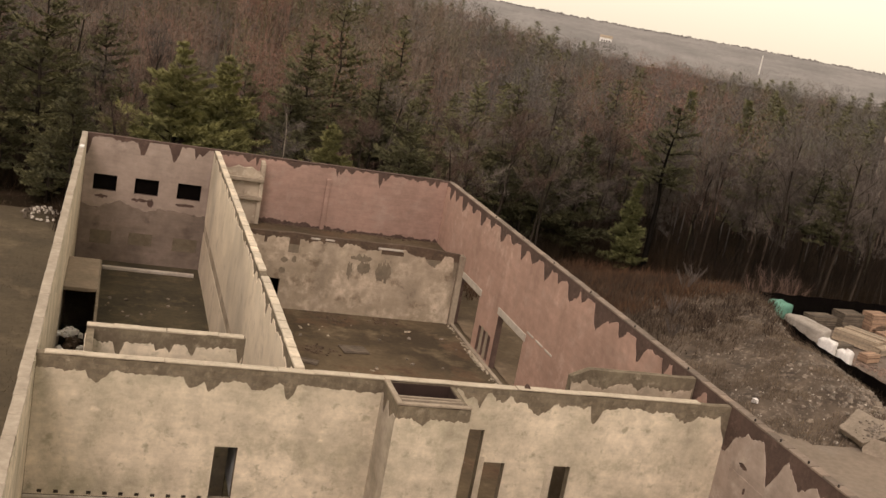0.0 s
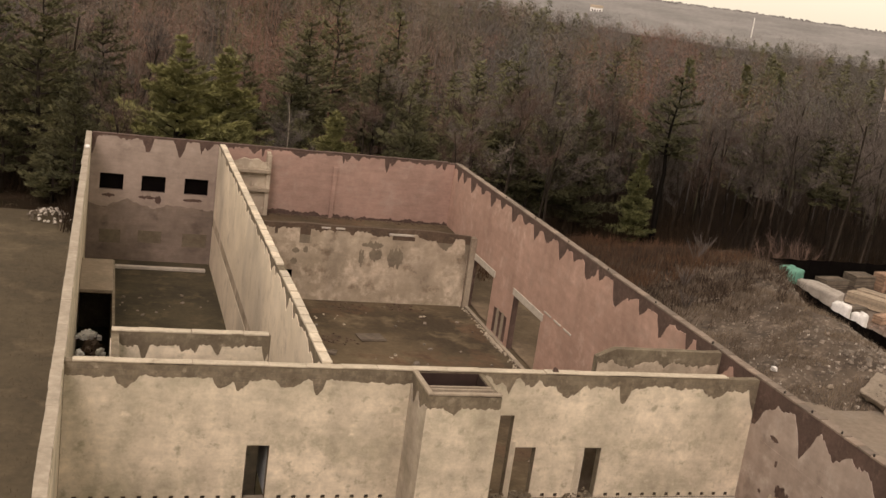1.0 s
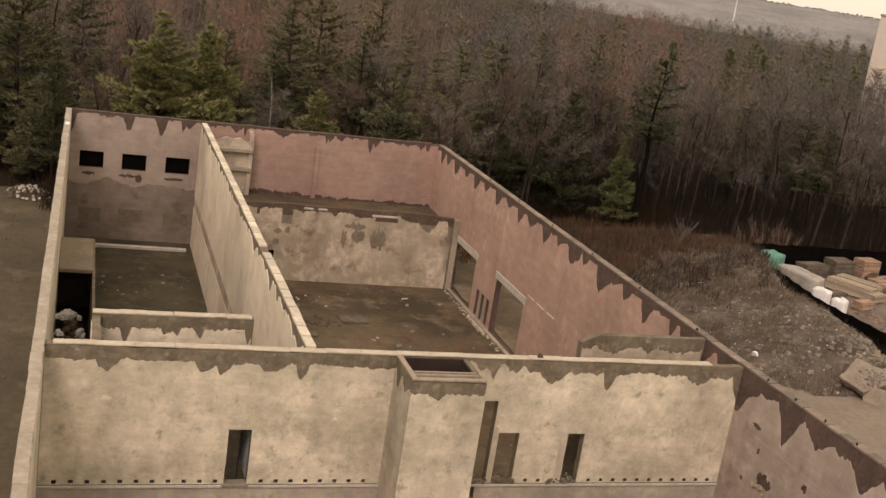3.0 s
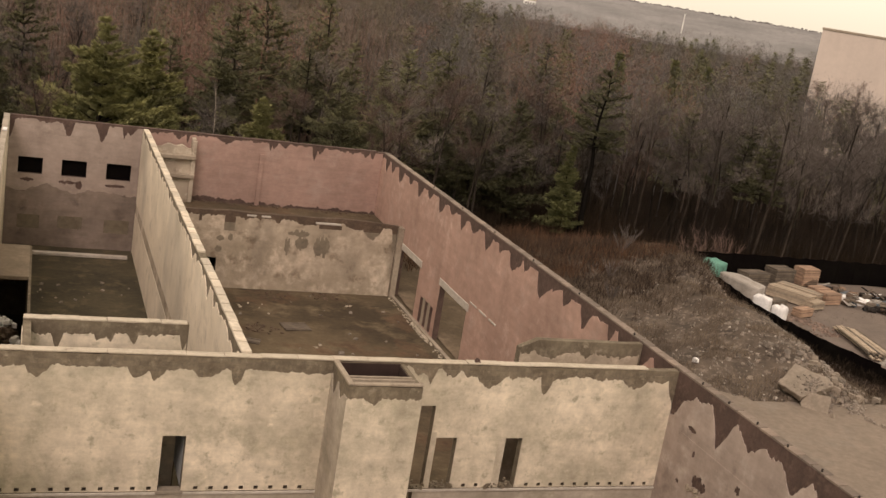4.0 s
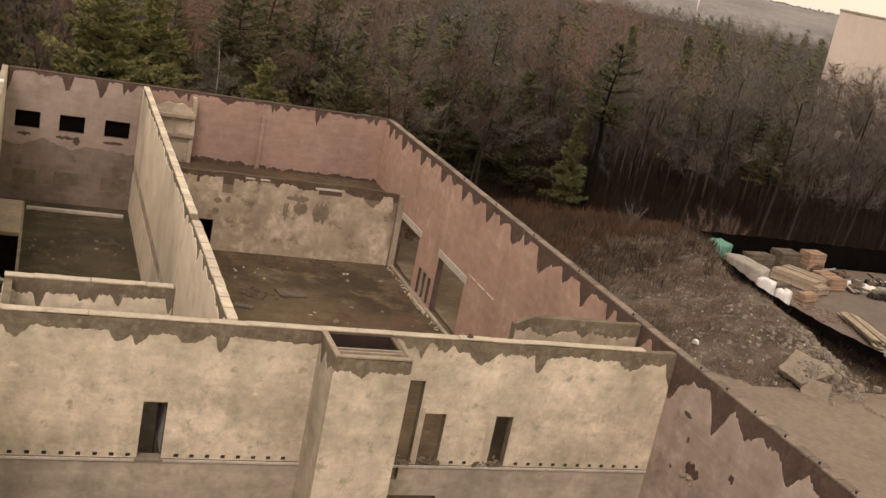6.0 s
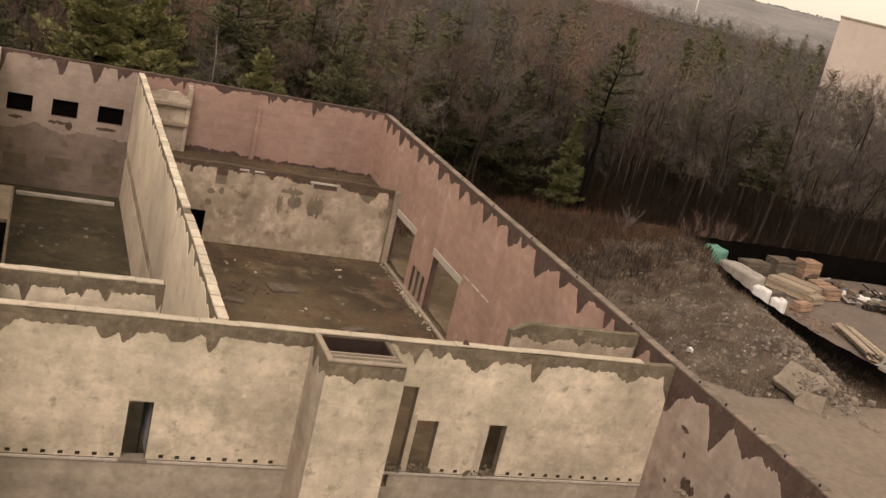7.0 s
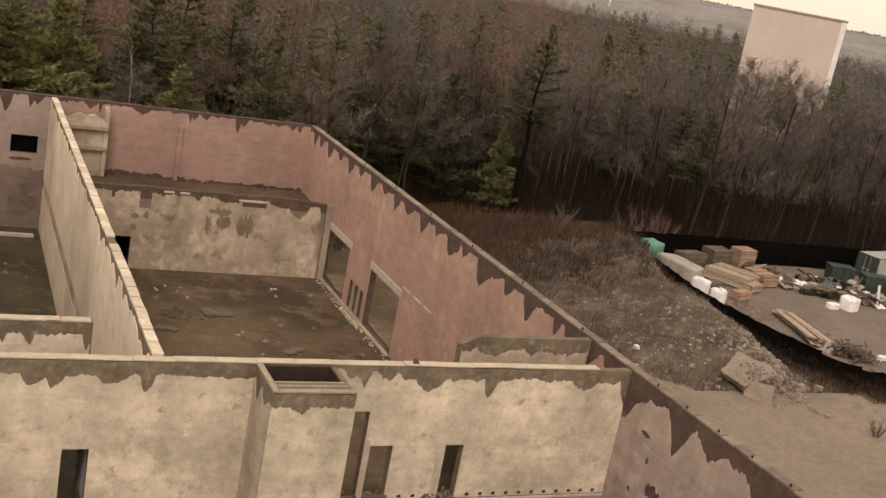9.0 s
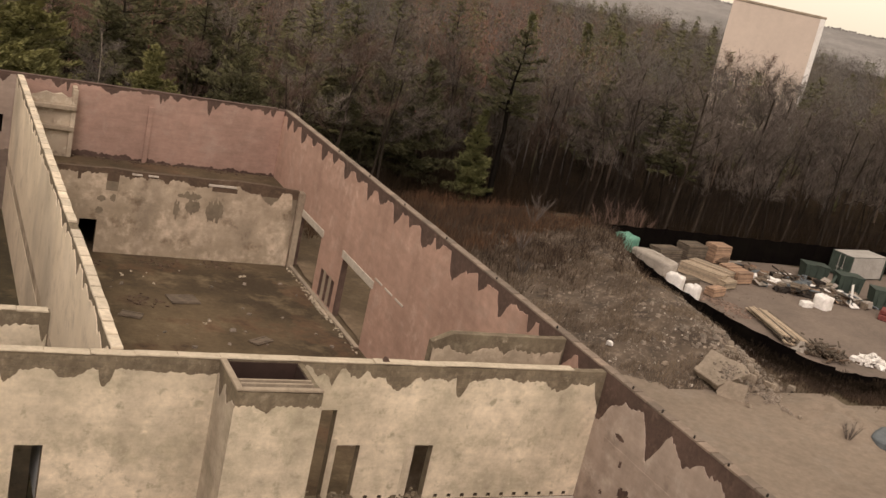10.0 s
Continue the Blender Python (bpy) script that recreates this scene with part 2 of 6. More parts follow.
RED_PAINT = surface("faded_red_paint", [(0.20, 0.05, 0.045), (0.14, 0.04, 0.035)], 0.9, 5.0, 0.7, 0.1)
IRON = surface("dark_iron", [(0.0180, 0.0156, 0.0132), (0.0300, 0.0216, 0.0168)], 1.5, 6.0, 0.7, 0.2)


# ---- builders ----
def mesh_of(name, verts, faces, mats, mat_index=None, smooth=False):
    me = bpy.data.meshes.new(name)
    me.from_pydata(verts, [], faces)
    for m in (mats if isinstance(mats, (list, tuple)) else [mats]):
        me.materials.append(m)
    if mat_index is not None:
        me.polygons.foreach_set("material_index", mat_index)
    if smooth:
        me.polygons.foreach_set("use_smooth", [True] * len(me.polygons))
    me.update()
    return me


def child(ob, parent, label=""):
    ob.parent = parent
    if label:
        ob["label"] = label
    return ob


def thing(name, label, category, at=(0, 0, 0), turn=0, group="", kind=""):
    e = new(name)
    e.empty_display_size = 0.3
    e.matrix_basis = pose(*at, 0, 0, turn)
    return tagged(e, label, category, group, kind)


class Geo:
    """Collects vertices and faces for one mesh."""

    def __init__(self):
        self.v, self.f = [], []

    def box(self, x0, x1, y0, y1, z0, z1, m=None, bevel=0.0):
        b = len(self.v)
        if bevel:
            e = bevel
            pts = []
            for (zz, s) in ((z0, e), (z0 + e, 0), (z1 - e, 0), (z1, e)):
                pts += [(x0 + s, y0 + s, zz), (x1 - s, y0 + s, zz), (x1 - s, y1 - s, zz), (x0 + s, y1 - s, zz)]
            fs = [(3, 2, 1, 0), (12, 13, 14, 15)]
            for r in range(3):
                for i in range(4):
                    j = (i + 1) % 4
                    fs.append((r * 4 + i, r * 4 + j, r * 4 + 4 + j, r * 4 + 4 + i))
        else:
            pts = [(x, y, z) for z in (z0, z1) for x, y in ((x0, y0), (x1, y0), (x1, y1), (x0, y1))]
            fs = [(3, 2, 1, 0), (4, 5, 6, 7), (0, 1, 5, 4), (1, 2, 6, 5), (2, 3, 7, 6), (3, 0, 4, 7)]
        if m is not None:
            pts = [tuple(m @ Vector(p)) for p in pts]
        self.v += pts
        self.f += [tuple(b + i for i in f) for f in fs]
        return self

    def tube(self, p0, p1, r0, r1, n=5, cap=False):
        p0, p1 = Vector(p0), Vector(p1)
        d = (p1 - p0).normalized()
        a = d.orthogonal().normalized()
        c = d.cross(a)
        b = len(self.v)
        for p, r in ((p0, r0), (p1, r1)):
            for i in range(n):
                w = 2 * math.pi * i / n
                self.v.append(tuple(p + a * (r * math.cos(w)) + c * (r * math.sin(w))))
        for i in range(n):
            j = (i + 1) % n
            self.f.append((b + i, b + j, b + n + j, b + n + i))
        if cap:
            self.f += [tuple(b + n + i for i in range(n)), tuple(b + n - 1 - i for i in range(n))]
        return self

    def sliver(self, p, d, length, width, side):
        b = len(self.v)
        q = p + d * length
        self.v += [tuple(p - side * width * 0.5), tuple(p + side * width * 0.5), tuple(q)]
        self.f.append((b, b + 1, b + 2))

    def lump(self, c, r, rng, squash=0.7):
        """An irregular eight-cornered stone."""
        b = len(self.v)
        w = rng.uniform(0, 6.28)
        cw, sw = math.cos(w), math.sin(w)
        for sx, sy, sz in ((-1, -1, -1), (1, -1, -1), (1, 1, -1), (-1, 1, -1), (-1, -1, 1), (1, -1, 1), (1, 1, 1), (-1, 1, 1)):
            k = 0.75 if sz > 0 else 1.0
            x, y, z = (sx * r * k * rng.uniform(0.35, 1.2), sy * r * k * rng.uniform(0.3, 1.1), sz * r * squash * rng.uniform(0.35, 1.1))
            self.v.append((c[0] + x * cw - y * sw, c[1] + x * sw + y * cw, c[2] + z))
        self.f += [tuple(b + i for i in f) for f in ((3, 2, 1, 0), (4, 5, 6, 7), (0, 1, 5, 4), (1, 2, 6, 5), (2, 3, 7, 6), (3, 0, 4, 7))]

    def mesh(self, name, mat, smooth=False):
        return mesh_of(name, self.v, self.f, mat, None, smooth)


def piece(name, geo, mat, parent=None, label="", smooth=False):
    ob = new(name, geo.mesh(name, mat, smooth))
    return child(ob, parent, label) if parent else ob


def wall_geo(axis, a0, a1, c0, c1, z0, z1, openings=(), rough=0.06, step=0.9, seed=0, top=None):
    """A wall along axis 'x' or 'y' from a0 to a1, from c0 to c1 thick, pierced by openings (a, a, z, z), with an uneven top."""
    g = Geo()
    ac = {round(a0, 4), round(a1, 4)}
    n = max(1, int((a1 - a0) / step))
    ac |= {round(a0 + (a1 - a0) * i / n, 4) for i in range(n + 1)}
    zc = {z0, z1}
    for o in openings:
        ac -= {a for a in ac if o[0] - 0.2 < a < o[1] + 0.2 and a not in (a0, a1)}
    for o in openings:
        ac |= {o[0], o[1]}
        zc |= {o[2], o[3]}
    ac, zc = sorted(a for a in ac if a0 <= a <= a1), sorted(z for z in zc if z0 <= z <= z1)

    def solid(i, k):
        if not (0 <= i < len(ac) - 1 and 0 <= k < len(zc) - 1):
            return False
        am, zm = (ac[i] + ac[i + 1]) / 2, (zc[k] + zc[k + 1]) / 2
        return not any(o[0] < am < o[1] and o[2] < zm < o[3] for o in openings)

    ids = {}

    def vert(i, k, side):
        key = (i, k, side)
        if key not in ids:
            z = zc[k]
            if k == len(zc) - 1:
                z = (top(ac[i]) if top else z) + rough * noise.noise(Vector((ac[i] * 1.7, seed * 7.3, side * 0.2)))
            c = c1 if side else c0
            ids[key] = len(g.v)
            g.v.append((ac[i], c, z) if axis == "x" else (c, ac[i], z))
        return ids[key]

    for i in range(len(ac) - 1):
        for k in range(len(zc) - 1):
            if not solid(i, k):
                continue
            for side in (0, 1):
                q = [vert(i, k, side), vert(i + 1, k, side), vert(i + 1, k + 1, side), vert(i, k + 1, side)]
                g.f.append(tuple(q if (side == 0) == (axis == "x") else q[::-1]))
            for (di, dk, e) in ((-1, 0, ((i, k), (i, k + 1))), (1, 0, ((i + 1, k), (i + 1, k + 1))), (0, -1, ((i, k), (i + 1, k))), (0, 1, ((i, k + 1), (i + 1, k + 1)))):
                if not solid(i + di, k + dk):
                    (ia, ka), (ib, kb) = e
                    g.f.append((vert(ia, ka, 0), vert(ib, kb, 0), vert(ib, kb, 1), vert(ia, ka, 1)))
    return g


def ragged(z_top, band, drips=(), amount=0.25, seed=0, spikes=0.0, freq=1.0, point=0.65, jag=1.0, skew=0.5):
    """The broken upper edge of a plaster coat: below z_top by band, with noise, and pointed drips (place, width, depth)."""
    def edge(a):
        aw = a + 0.16 * noise.noise(Vector((a * 2.7, seed * 4.1, 6)))
        z = z_top - band - amount * (0.9 * noise.noise(Vector((a * 0.55 * freq, seed * 3.1, 0))) + 0.7 * noise.noise(Vector((a * 2.3 * freq, seed * 5.7, 2))) + jag * 0.5 * noise.noise(Vector((a * 6.7, seed * 2.7, 4))) + jag * 0.4 * noise.noise(Vector((a * 14.3, seed * 1.9, 3))) + jag * 0.3 * noise.noise(Vector((a * 31.0, seed * 1.3, 9))))
        if spikes:
            s = noise.noise(Vector((a * 1.5 * freq, seed * 9.2, 5)))
            z -= spikes * max(0.0, s) ** 1.3 * (1.1 + noise.noise(Vector((a * 0.31, seed, 8))))
        for c, w, d in drips:
            u = (aw - c) / (w * (1 - skew)) if aw > c else (c - aw) / (w * skew)
            if u < 1:
                z -= d * ((1 - u) ** point)
        return min(z, z_top - 0.08)
    return edge


def coat_geo(axis, a0, a1, c, out, z0, edge, openings=(), step=0.06, depth=0.035, foot=None, holes=()):
    """A plaster coat on a wall face at c, standing off by depth in the direction out (+1 or -1), up to its ragged edge."""
    g = Geo()
    ac = {round(a0 + (a1 - a0) * i / int((a1 - a0) / step), 4) for i in range(int((a1 - a0) / step) + 1)}
    openings = [o for o in openings if o[1] > a0 + 0.02 and o[0] < a1 - 0.02]
    for o in openings:
        ac |= {max(a0, round(o[0], 4)), min(a1, round(o[1], 4))}
    ac = sorted(ac)
    cc = c + out * depth

    def p(a, cv, z):
        return (a, cv, z) if axis == "x" else (cv, a, z)

    def quad(pts):
        b = len(g.v)
        g.v += pts
        g.f.append((b, b + 1, b + 2, b + 3))

    for a, b in zip(ac[:-1], ac[1:]):
        am = (a + b) / 2
        za, zb = edge(a), edge(b)
        lo = foot(am) if foot else z0
        spans, cur = [], lo
        cuts = [o for o in openings if o[0] < am < o[1]]
        for ha, hz, ra, rz in holes:
            u = (am - ha) / ra + 0.25 * noise.noise(Vector((am * 3, hz * 5, 1)))
            if abs(u) < 1:
                half = rz * (1 - u * u) ** 0.5
                cuts.append((a, b, hz - half * (1 + 0.8 * noise.noise(Vector((am * 5.3, hz, 2))) + 0.5 * noise.noise(Vector((am * 13.0, hz, 3)))), hz + half * (1 + 0.8 * noise.noise(Vector((am * 5.3, hz, 7))) + 0.5 * noise.noise(Vector((am * 13.0, hz, 8))))))
        for o in sorted(cuts, key=lambda o: o[2]):
            if o[2] > cur:
                spans.append((cur, o[2]))
            cur = max(cur, o[3])
        spans.append((cur, None))
        for s0, s1 in spans:
            ta, tb = (za, zb) if s1 is None else (min(s1, za), min(s1, zb))
            if ta <= s0 + 0.01 and tb <= s0 + 0.01:
                continue
            ta, tb = max(ta, s0), max(tb, s0)
            quad([p(a, cc, s0), p(b, cc, s0), p(b, cc, tb), p(a, cc, ta)])
            quad([p(a, cc, ta), p(b, cc, tb), p(b, c, tb), p(a, c, ta)])
    return g


def wall(name, label, axis, a0, a1, c0, c1, z0, z1, mat, openings=(), seed=0, top=None, rough=0.06):
    ob = new(name, wall_geo(axis, a0, a1, c0, c1, z0, z1, openings, rough, 0.9, seed, top).mesh(name, mat))
    return tagged(ob, label, "wall", "", "structure")


def copings(parent, axis, a0, a1, c0, c1, z, mat, length, rng, name="coping_stone", high=0.09, lap=0.02, gap=0.02, missing=0.0):
    """A row of cap stones along a wall top, each its own object on shared meshes."""
    kinds = []
    for k in range(4):
        g = Geo()
        ln = length - gap
        if axis == "x":
            g.box(0, ln, -lap, c1 - c0 + lap, 0, high * rng.uniform(0.85, 1.1), bevel=0.015)
        else:
            g.box(-lap, c1 - c0 + lap, 0, ln, 0, high * rng.uniform(0.85, 1.1), bevel=0.015)
        kinds.append(g.mesh(name, mat))
    a = a0
    while a + length <= a1 + 0.01:
        if rng.random() >= missing:
            o = new(name, rng.choice(kinds))
            o.matrix_basis = (pose(a, c0, z) if axis == "x" else pose(c0, a, z)) @ pose(rng.uniform(-.01, .01), rng.uniform(-.015, .015), 0, rng.uniform(-.6, .6), rng.uniform(-.6, .6), rng.uniform(-1, 1))
            child(o, parent)
        a += length


rng = random.Random(7)
H = 10.0

# ---- ground ----
def graded(lo, hi, fine_lo, fine_hi, step):
    out, x, s = [], fine_lo, step
    while x < fine_hi:
        out.append(x)
        x += step
    while x < hi:
        out.append(x)
        s *= 1.3
        x += s
    out.append(hi)
    x, s = fine_lo, step
    while x > lo:
        s *= 1.3
        x -= s
        out.insert(0, max(x, lo))
    return out


gx, gy = graded(-2500, 3000, -30, 115, 2.0), graded(-1500, 3500, -55, 120, 2.0)


def smooth(u):
    u = min(1.0, max(0.0, u))
    return u * u * (3 - 2 * u)


def hill(x, y):
    """The wooded slope that rises to the north-west."""
    return 13.5 * smooth((y - 100) / 190) * smooth((165 - x) / 145)


def ground_z(x, y):
    if -2 < x < 32 and -40 < y < 51:
        return -0.06
    return hill(x, y) * (1 if y < 900 else 0) - 0.06 + 0.12 * noise.noise(Vector((x * 0.07, y * 0.07, 0))) * (1 if abs(x) < 300 else 0)


gv = [(x, y, ground_z(x, y)) for y in gy for x in gx]
gf, gm = [], []
for j in range(len(gy) - 1):
    for i in range(len(gx) - 1):
        gf.append((j * len(gx) + i, j * len(gx) + i + 1, (j + 1) * len(gx) + i + 1, (j + 1) * len(gx) + i))
        x, y = (gx[i] + gx[i + 1]) / 2, (gy[j] + gy[j + 1]) / 2
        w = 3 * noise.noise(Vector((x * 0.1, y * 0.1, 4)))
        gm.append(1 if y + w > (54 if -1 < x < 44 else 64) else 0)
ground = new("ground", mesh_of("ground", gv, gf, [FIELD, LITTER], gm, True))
tagged(ground, "dry brown grass and leaf litter round the ruin", "ground", "", "structure")


def patch(name, label, mat, x0, x1, y0, y1, z, wob, seed, step=1.0, mask=None):
    """A flat sheet of ground with an uneven border."""
    g = Geo()
    nx, ny = int((x1 - x0) / step), int((y1 - y0) / step)
    ids = {}

    def vid(i, j):
        if (i, j) not in ids:
            x, y = x0 + i * step, y0 + j * step
            if i in (0, nx):
                x += wob * noise.noise(Vector((y * 0.25, seed, 0)))
            if j in (0, ny):
                y += wob * noise.noise(Vector((x * 0.25, seed, 3)))
            ids[(i, j)] = len(g.v)
            g.v.append((x, y, z + 0.015 * noise.noise(Vector((x * 0.13, y * 0.13, seed)))))
        return ids[(i, j)]

    for i in range(nx):
        for j in range(ny):
            if mask is None or mask(x0 + (i + .5) * step, y0 + (j + .5) * step):
                g.f.append((vid(i, j), vid(i + 1, j), vid(i + 1, j + 1), vid(i, j + 1)))
    return tagged(new(name, g.mesh(name, mat, True)), label, "ground", "", "structure")


patch("dirt_lot", "bare tan dirt lot beside the ruin", DIRT, 30, 84, -45, 50, 0.12, 0.8, 3, 1.0, lambda x, y: y < (21 + 1.5 * math.sin(x * 0.7) if x < 59 else 18.2))
patch("earth_strip", "bare brown earth along the foot of the east wall", surface("trodden_tan_earth", [(0.165, 0.118, 0.076), (0.10, 0.073, 0.048), (0.20, 0.15, 0.10)], 0.2, 2.5, 0.95, 0.5), 29.9, 43.0, 19.0, 52.0, 0.09, 0.6, 4)
patch("gravel_yard", "pale gravel storage yard behind a black fence", GRAVEL, 63, 135, 20, 52, 0.20, 1.5, 5, 1.0, lambda x, y: y > 21.3 + max(0.0, 66.5 - x) * 0.9)
patch("floor_room_1", "dark olive earth floor of the roofless west room", EARTH_GREEN, -0.2, 9.8, 0.2, 48.2, 0.0, 0.0, 6)
patch("floor_room_2", "damp brown earth floor of the roofless main room", EARTH, 10.0, 30.0, 0.2, 48.2, 0.0, 0.0, 8)
patch("floor_room_3", "bare earth floor of the roofless south room", EARTH, -0.2, 29.8, -30.0, 0.2, 0.0, 0.0, 9)

# ---- walls ----
D_WEST = (6.98, 7.88, 4.3, 6.66)
D_TALL = (17.35, 18.02, 4.3, 8.1)
D_MID = (18.28, 19.22, 4.3, 6.65)
D_EAST = (21.5, 22.28, 4.3, 6.65)
W1_OPEN = [D_WEST, D_TALL, D_MID, D_EAST, (0.1, 1.85, 0.8, 3.6), (17.3, 19.5, 0.0, 2.84), (16.5, 17.6, 3.55, 4.28)]

# joist pockets: holes in the front leaf of the wall along the upper floor line
pockets = [(0.55 + 0.601 * i, 0.55 + 0.601 * i + 0.17, 4.34, 4.5) for i in range(48)]
pockets = [p for p in pockets if not (13.2 < p[1] and p[0] < 16.5) and not any(p[1] > o[0] - 0.05 and p[0] < o[1] + 0.05 for o in W1_OPEN[:4])]
wall_south = wall("wall_cross", "roofless cross wall of cream plaster flaking off grey masonry", "x", 0.0, 29.45, 0.0, 0.2, 0, H - 0.05, MASONRY, W1_OPEN + pockets, 1)
child(new("rear_leaf", wall_geo("x", 0.0, 29.45, 0.202, 0.36, 0, H - 0.05, W1_OPEN, 0.06, 0.9, 1).mesh("rear_leaf", MASONRY)), wall_south)
W1_DRIPS = [(29.45, 0.8, 1.3), (2.25, 0.9, 0.55), (5.8, 0.8, 0.45), (6.5, 0.6, 0.5), (8.4, 1.1, 0.3), (9.6, 0.5, 0.65), (20.3, 1.1, 0.55), (22.9, 0.45, 0.75), (27.3, 1.3, 0.4), (17.6, 0.5, 0.4)]
g = coat_geo("x", 0.05, 13.35, 0.0, -1, 4.3, ragged(H, 0.58, W1_DRIPS, 0.12, 1), W1_OPEN + pockets)
piece("plaster_coat", g, CREAM, wall_south, "cream plaster with a ragged broken top edge")
g = coat_geo("x", 16.35, 29.41, 0.0, -1, 4.3, ragged(H, 0.56, W1_DRIPS + [(16.4, 1.0, -0.45), (17.95, 0.6, -0.3), (18.9, 0.4, -0.25)], 0.18, 2), W1_OPEN + pockets, holes=[(17.15, 9.6, 0.35, 0.12)])
piece("plaster_coat", g, CREAM, wall_south, "cream plaster with a ragged broken top edge")
for a, b in ((0.04, 13.35), (16.35, 29.41)):
    g = coat_geo("x", a, b, 0.0, -1, 0.0, lambda a: 4.22, W1_OPEN, 0.5)
    piece("plaster_coat", g, CREAM_DULL, wall_south, "dull cream plaster of the lower storey")
    piece("floor_ledge", Geo().box(a, b, -0.10, -0.036, 4.16, 4.27, bevel=0.01), CONCRETE_WHITE, wall_south, "pale ledge along the upper floor line")
copings(wall_south, "x", 0.3, 29.2, 0.0, 0.36, H - 0.03, COPING_PALE, 1.45, rng, high=0.07, gap=0.008)

# strips of smooth plaster beside the doorways, a sloping scrap of rubble and the passage behind the west doorway
for a, b, z in ((21.16, 21.47, 6.62), (18.05, 18.25, 6.9)):
    piece("jamb_strip", Geo().box(a, b, -0.042, -0.03, 4.32, z, bevel=0.004), COPING_PALE, wall_south, "smooth pale plaster beside the doorway")
piece("passage_wall", Geo().box(7.885, 8.02, 0.365, 2.6, 4.3, 6.9), surface("blue_grey_plaster", [(0.52, 0.53, 0.52), (0.40, 0.41, 0.40)], 0.5, 3.0, streak=0.3), wall_south, "blue-grey side of the passage behind the doorway")
piece("door_sill", Geo().box(6.9, 7.96, -0.13, 0.36, 4.19, 4.32, bevel=0.02), CONCRETE, wall_south, "worn grey sill")
dg, dgr = Geo(), random.Random(61)
for x0, x1, n in ((20.9, 22.2, 26), (17.2, 19.3, 34)):
    for k in range(n):
        dg.lump((dgr.uniform(x0, x1), dgr.uniform(-0.09, 0.3), 4.34 + abs(dgr.gauss(0, 0.10))), dgr.uniform(0.05, 0.13), dgr, 0.7)
piece("sill_rubble", dg, MASONRY, wall_south, "crumbled masonry lying in the doorways")

wall_part = wall("wall_partition", "long partition wall of streaked cream plaster with pale cap stones", "y", 0.36, 48.0, 9.72, 10.08, 0, H, MASONRY, (), 2)
pr = random.Random(17)
drips = [(2 + 1.45 * k + pr.uniform(-.6, .6), pr.uniform(.5, 2.0), pr.uniform(.1, .6)) for k in range(31)]
g = coat_geo("y", 0.4, 47.95, 9.72, -1, 0.0, ragged(H, 0.2, drips, 0.12, 3, 0.15, 0.7, 0.9), [(0.3, 48.0, 3.25, 4.05)])
piece("floor_scar", Geo().box(9.7, 9.718, 0.4, 47.9, 3.1, 4.2), CREAM_WORN, wall_part, "dull band where the upper floor was")
piece("plaster_coat", g, CREAM_STREAK, wall_part, "streaked cream plaster")
g = coat_geo("y", 0.4, 47.95, 10.08, 1, 0.0, ragged(H, 0.3, (), 0.2, 4))
piece("plaster_coat", g, CREAM_WORN, wall_part)
copings(wall_part, "y", 0.4, 47.9, 9.72, 10.08, H, CAP_PALE, 1.15, rng, gap=0.13, high=0.12, missing=0.03)

WIN_N = [(0.8, 2.57, 5.68, 6.95), (3.95, 5.78, 5.68, 6.95), (7.25, 9.1, 5.68, 6.97)]
wall_n = wall("wall_north", "long north wall of faded pink plaster over dark brickwork", "x", 0.0, 29.45, 48.18, 48.6, -0.4, H, BRICK, WIN_N, 3)
RECESS = [(1.0, 2.6, 1.35, 2.45), (3.94, 5.76, 1.5, 2.5), (7.4, 9.3, 1.35, 2.45)]
g = coat_geo("x", 0.05, 9.7, 48.18, -1, 4.3, ragged(H, 0.12, [(4.1, 0.6, 0.6), (4.45, 0.7, 1.2), (6.45, 0.7, 0.7), (6.8, 0.6, 1.4), (8.4, 0.5, 1.0), (8.9, 0.8, 0.7), (0.15, 0.5, 1.6), (2.6, 1.2, 0.25)], 0.2, 5), WIN_N, holes=[(1.5, 5.2, 0.5, 0.14), (4.5, 5.2, 0.7, 0.13), (5.3, 5.05, 0.25, 0.3), (8.0, 5.2, 0.8, 0.12)])
piece("plaster_coat", g, PINK_GREY, wall_n, "faded pink plaster with dark drips below the top")
# lower coat in a darker pink, up to an uneven edge
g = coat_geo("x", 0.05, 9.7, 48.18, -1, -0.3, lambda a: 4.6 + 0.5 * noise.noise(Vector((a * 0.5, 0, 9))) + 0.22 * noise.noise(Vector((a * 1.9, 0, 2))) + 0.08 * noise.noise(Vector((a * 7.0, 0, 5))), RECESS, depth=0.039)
piece("plaster_coat", g, PINK_LOWER, wall_n, "darker lower plaster with walled-up window recesses")
g = coat_geo("x", 10.1, 29.41, 48.18, -1, 4.3, ragged(H, 0.14, [(12.5, 0.8, 0.5), (13.2, 0.4, 0.7), (16.2, 1.3, 0.35), (19.8, 0.4, 0.7), (20.2, 0.5, 0.5), (21.0, 0.8, 0.3), (23.45, 0.45, 1.2), (23.9, 0.7, 0.5), (27.9, 0.6, 0.4), (28.5, 0.5, 0.6)], 0.2, 6), foot=lambda a: 4.8 + 0.35 * max(0, (20 - a) / 8) + 0.25 * noise.noise(Vector((a * 1.1, 2, 9))) + 0.2 * noise.noise(Vector((a * 4.0, 1, 9))))
piece("plaster_coat", g, PINK, wall_n, "faded pink plaster with dark drips below the top")
piece("pilaster", Geo().box(19.05, 19.4, 48.02, 48.14, 4.5, 8.9, bevel=0.02), PINK, wall_n, "shallow pink pilaster")
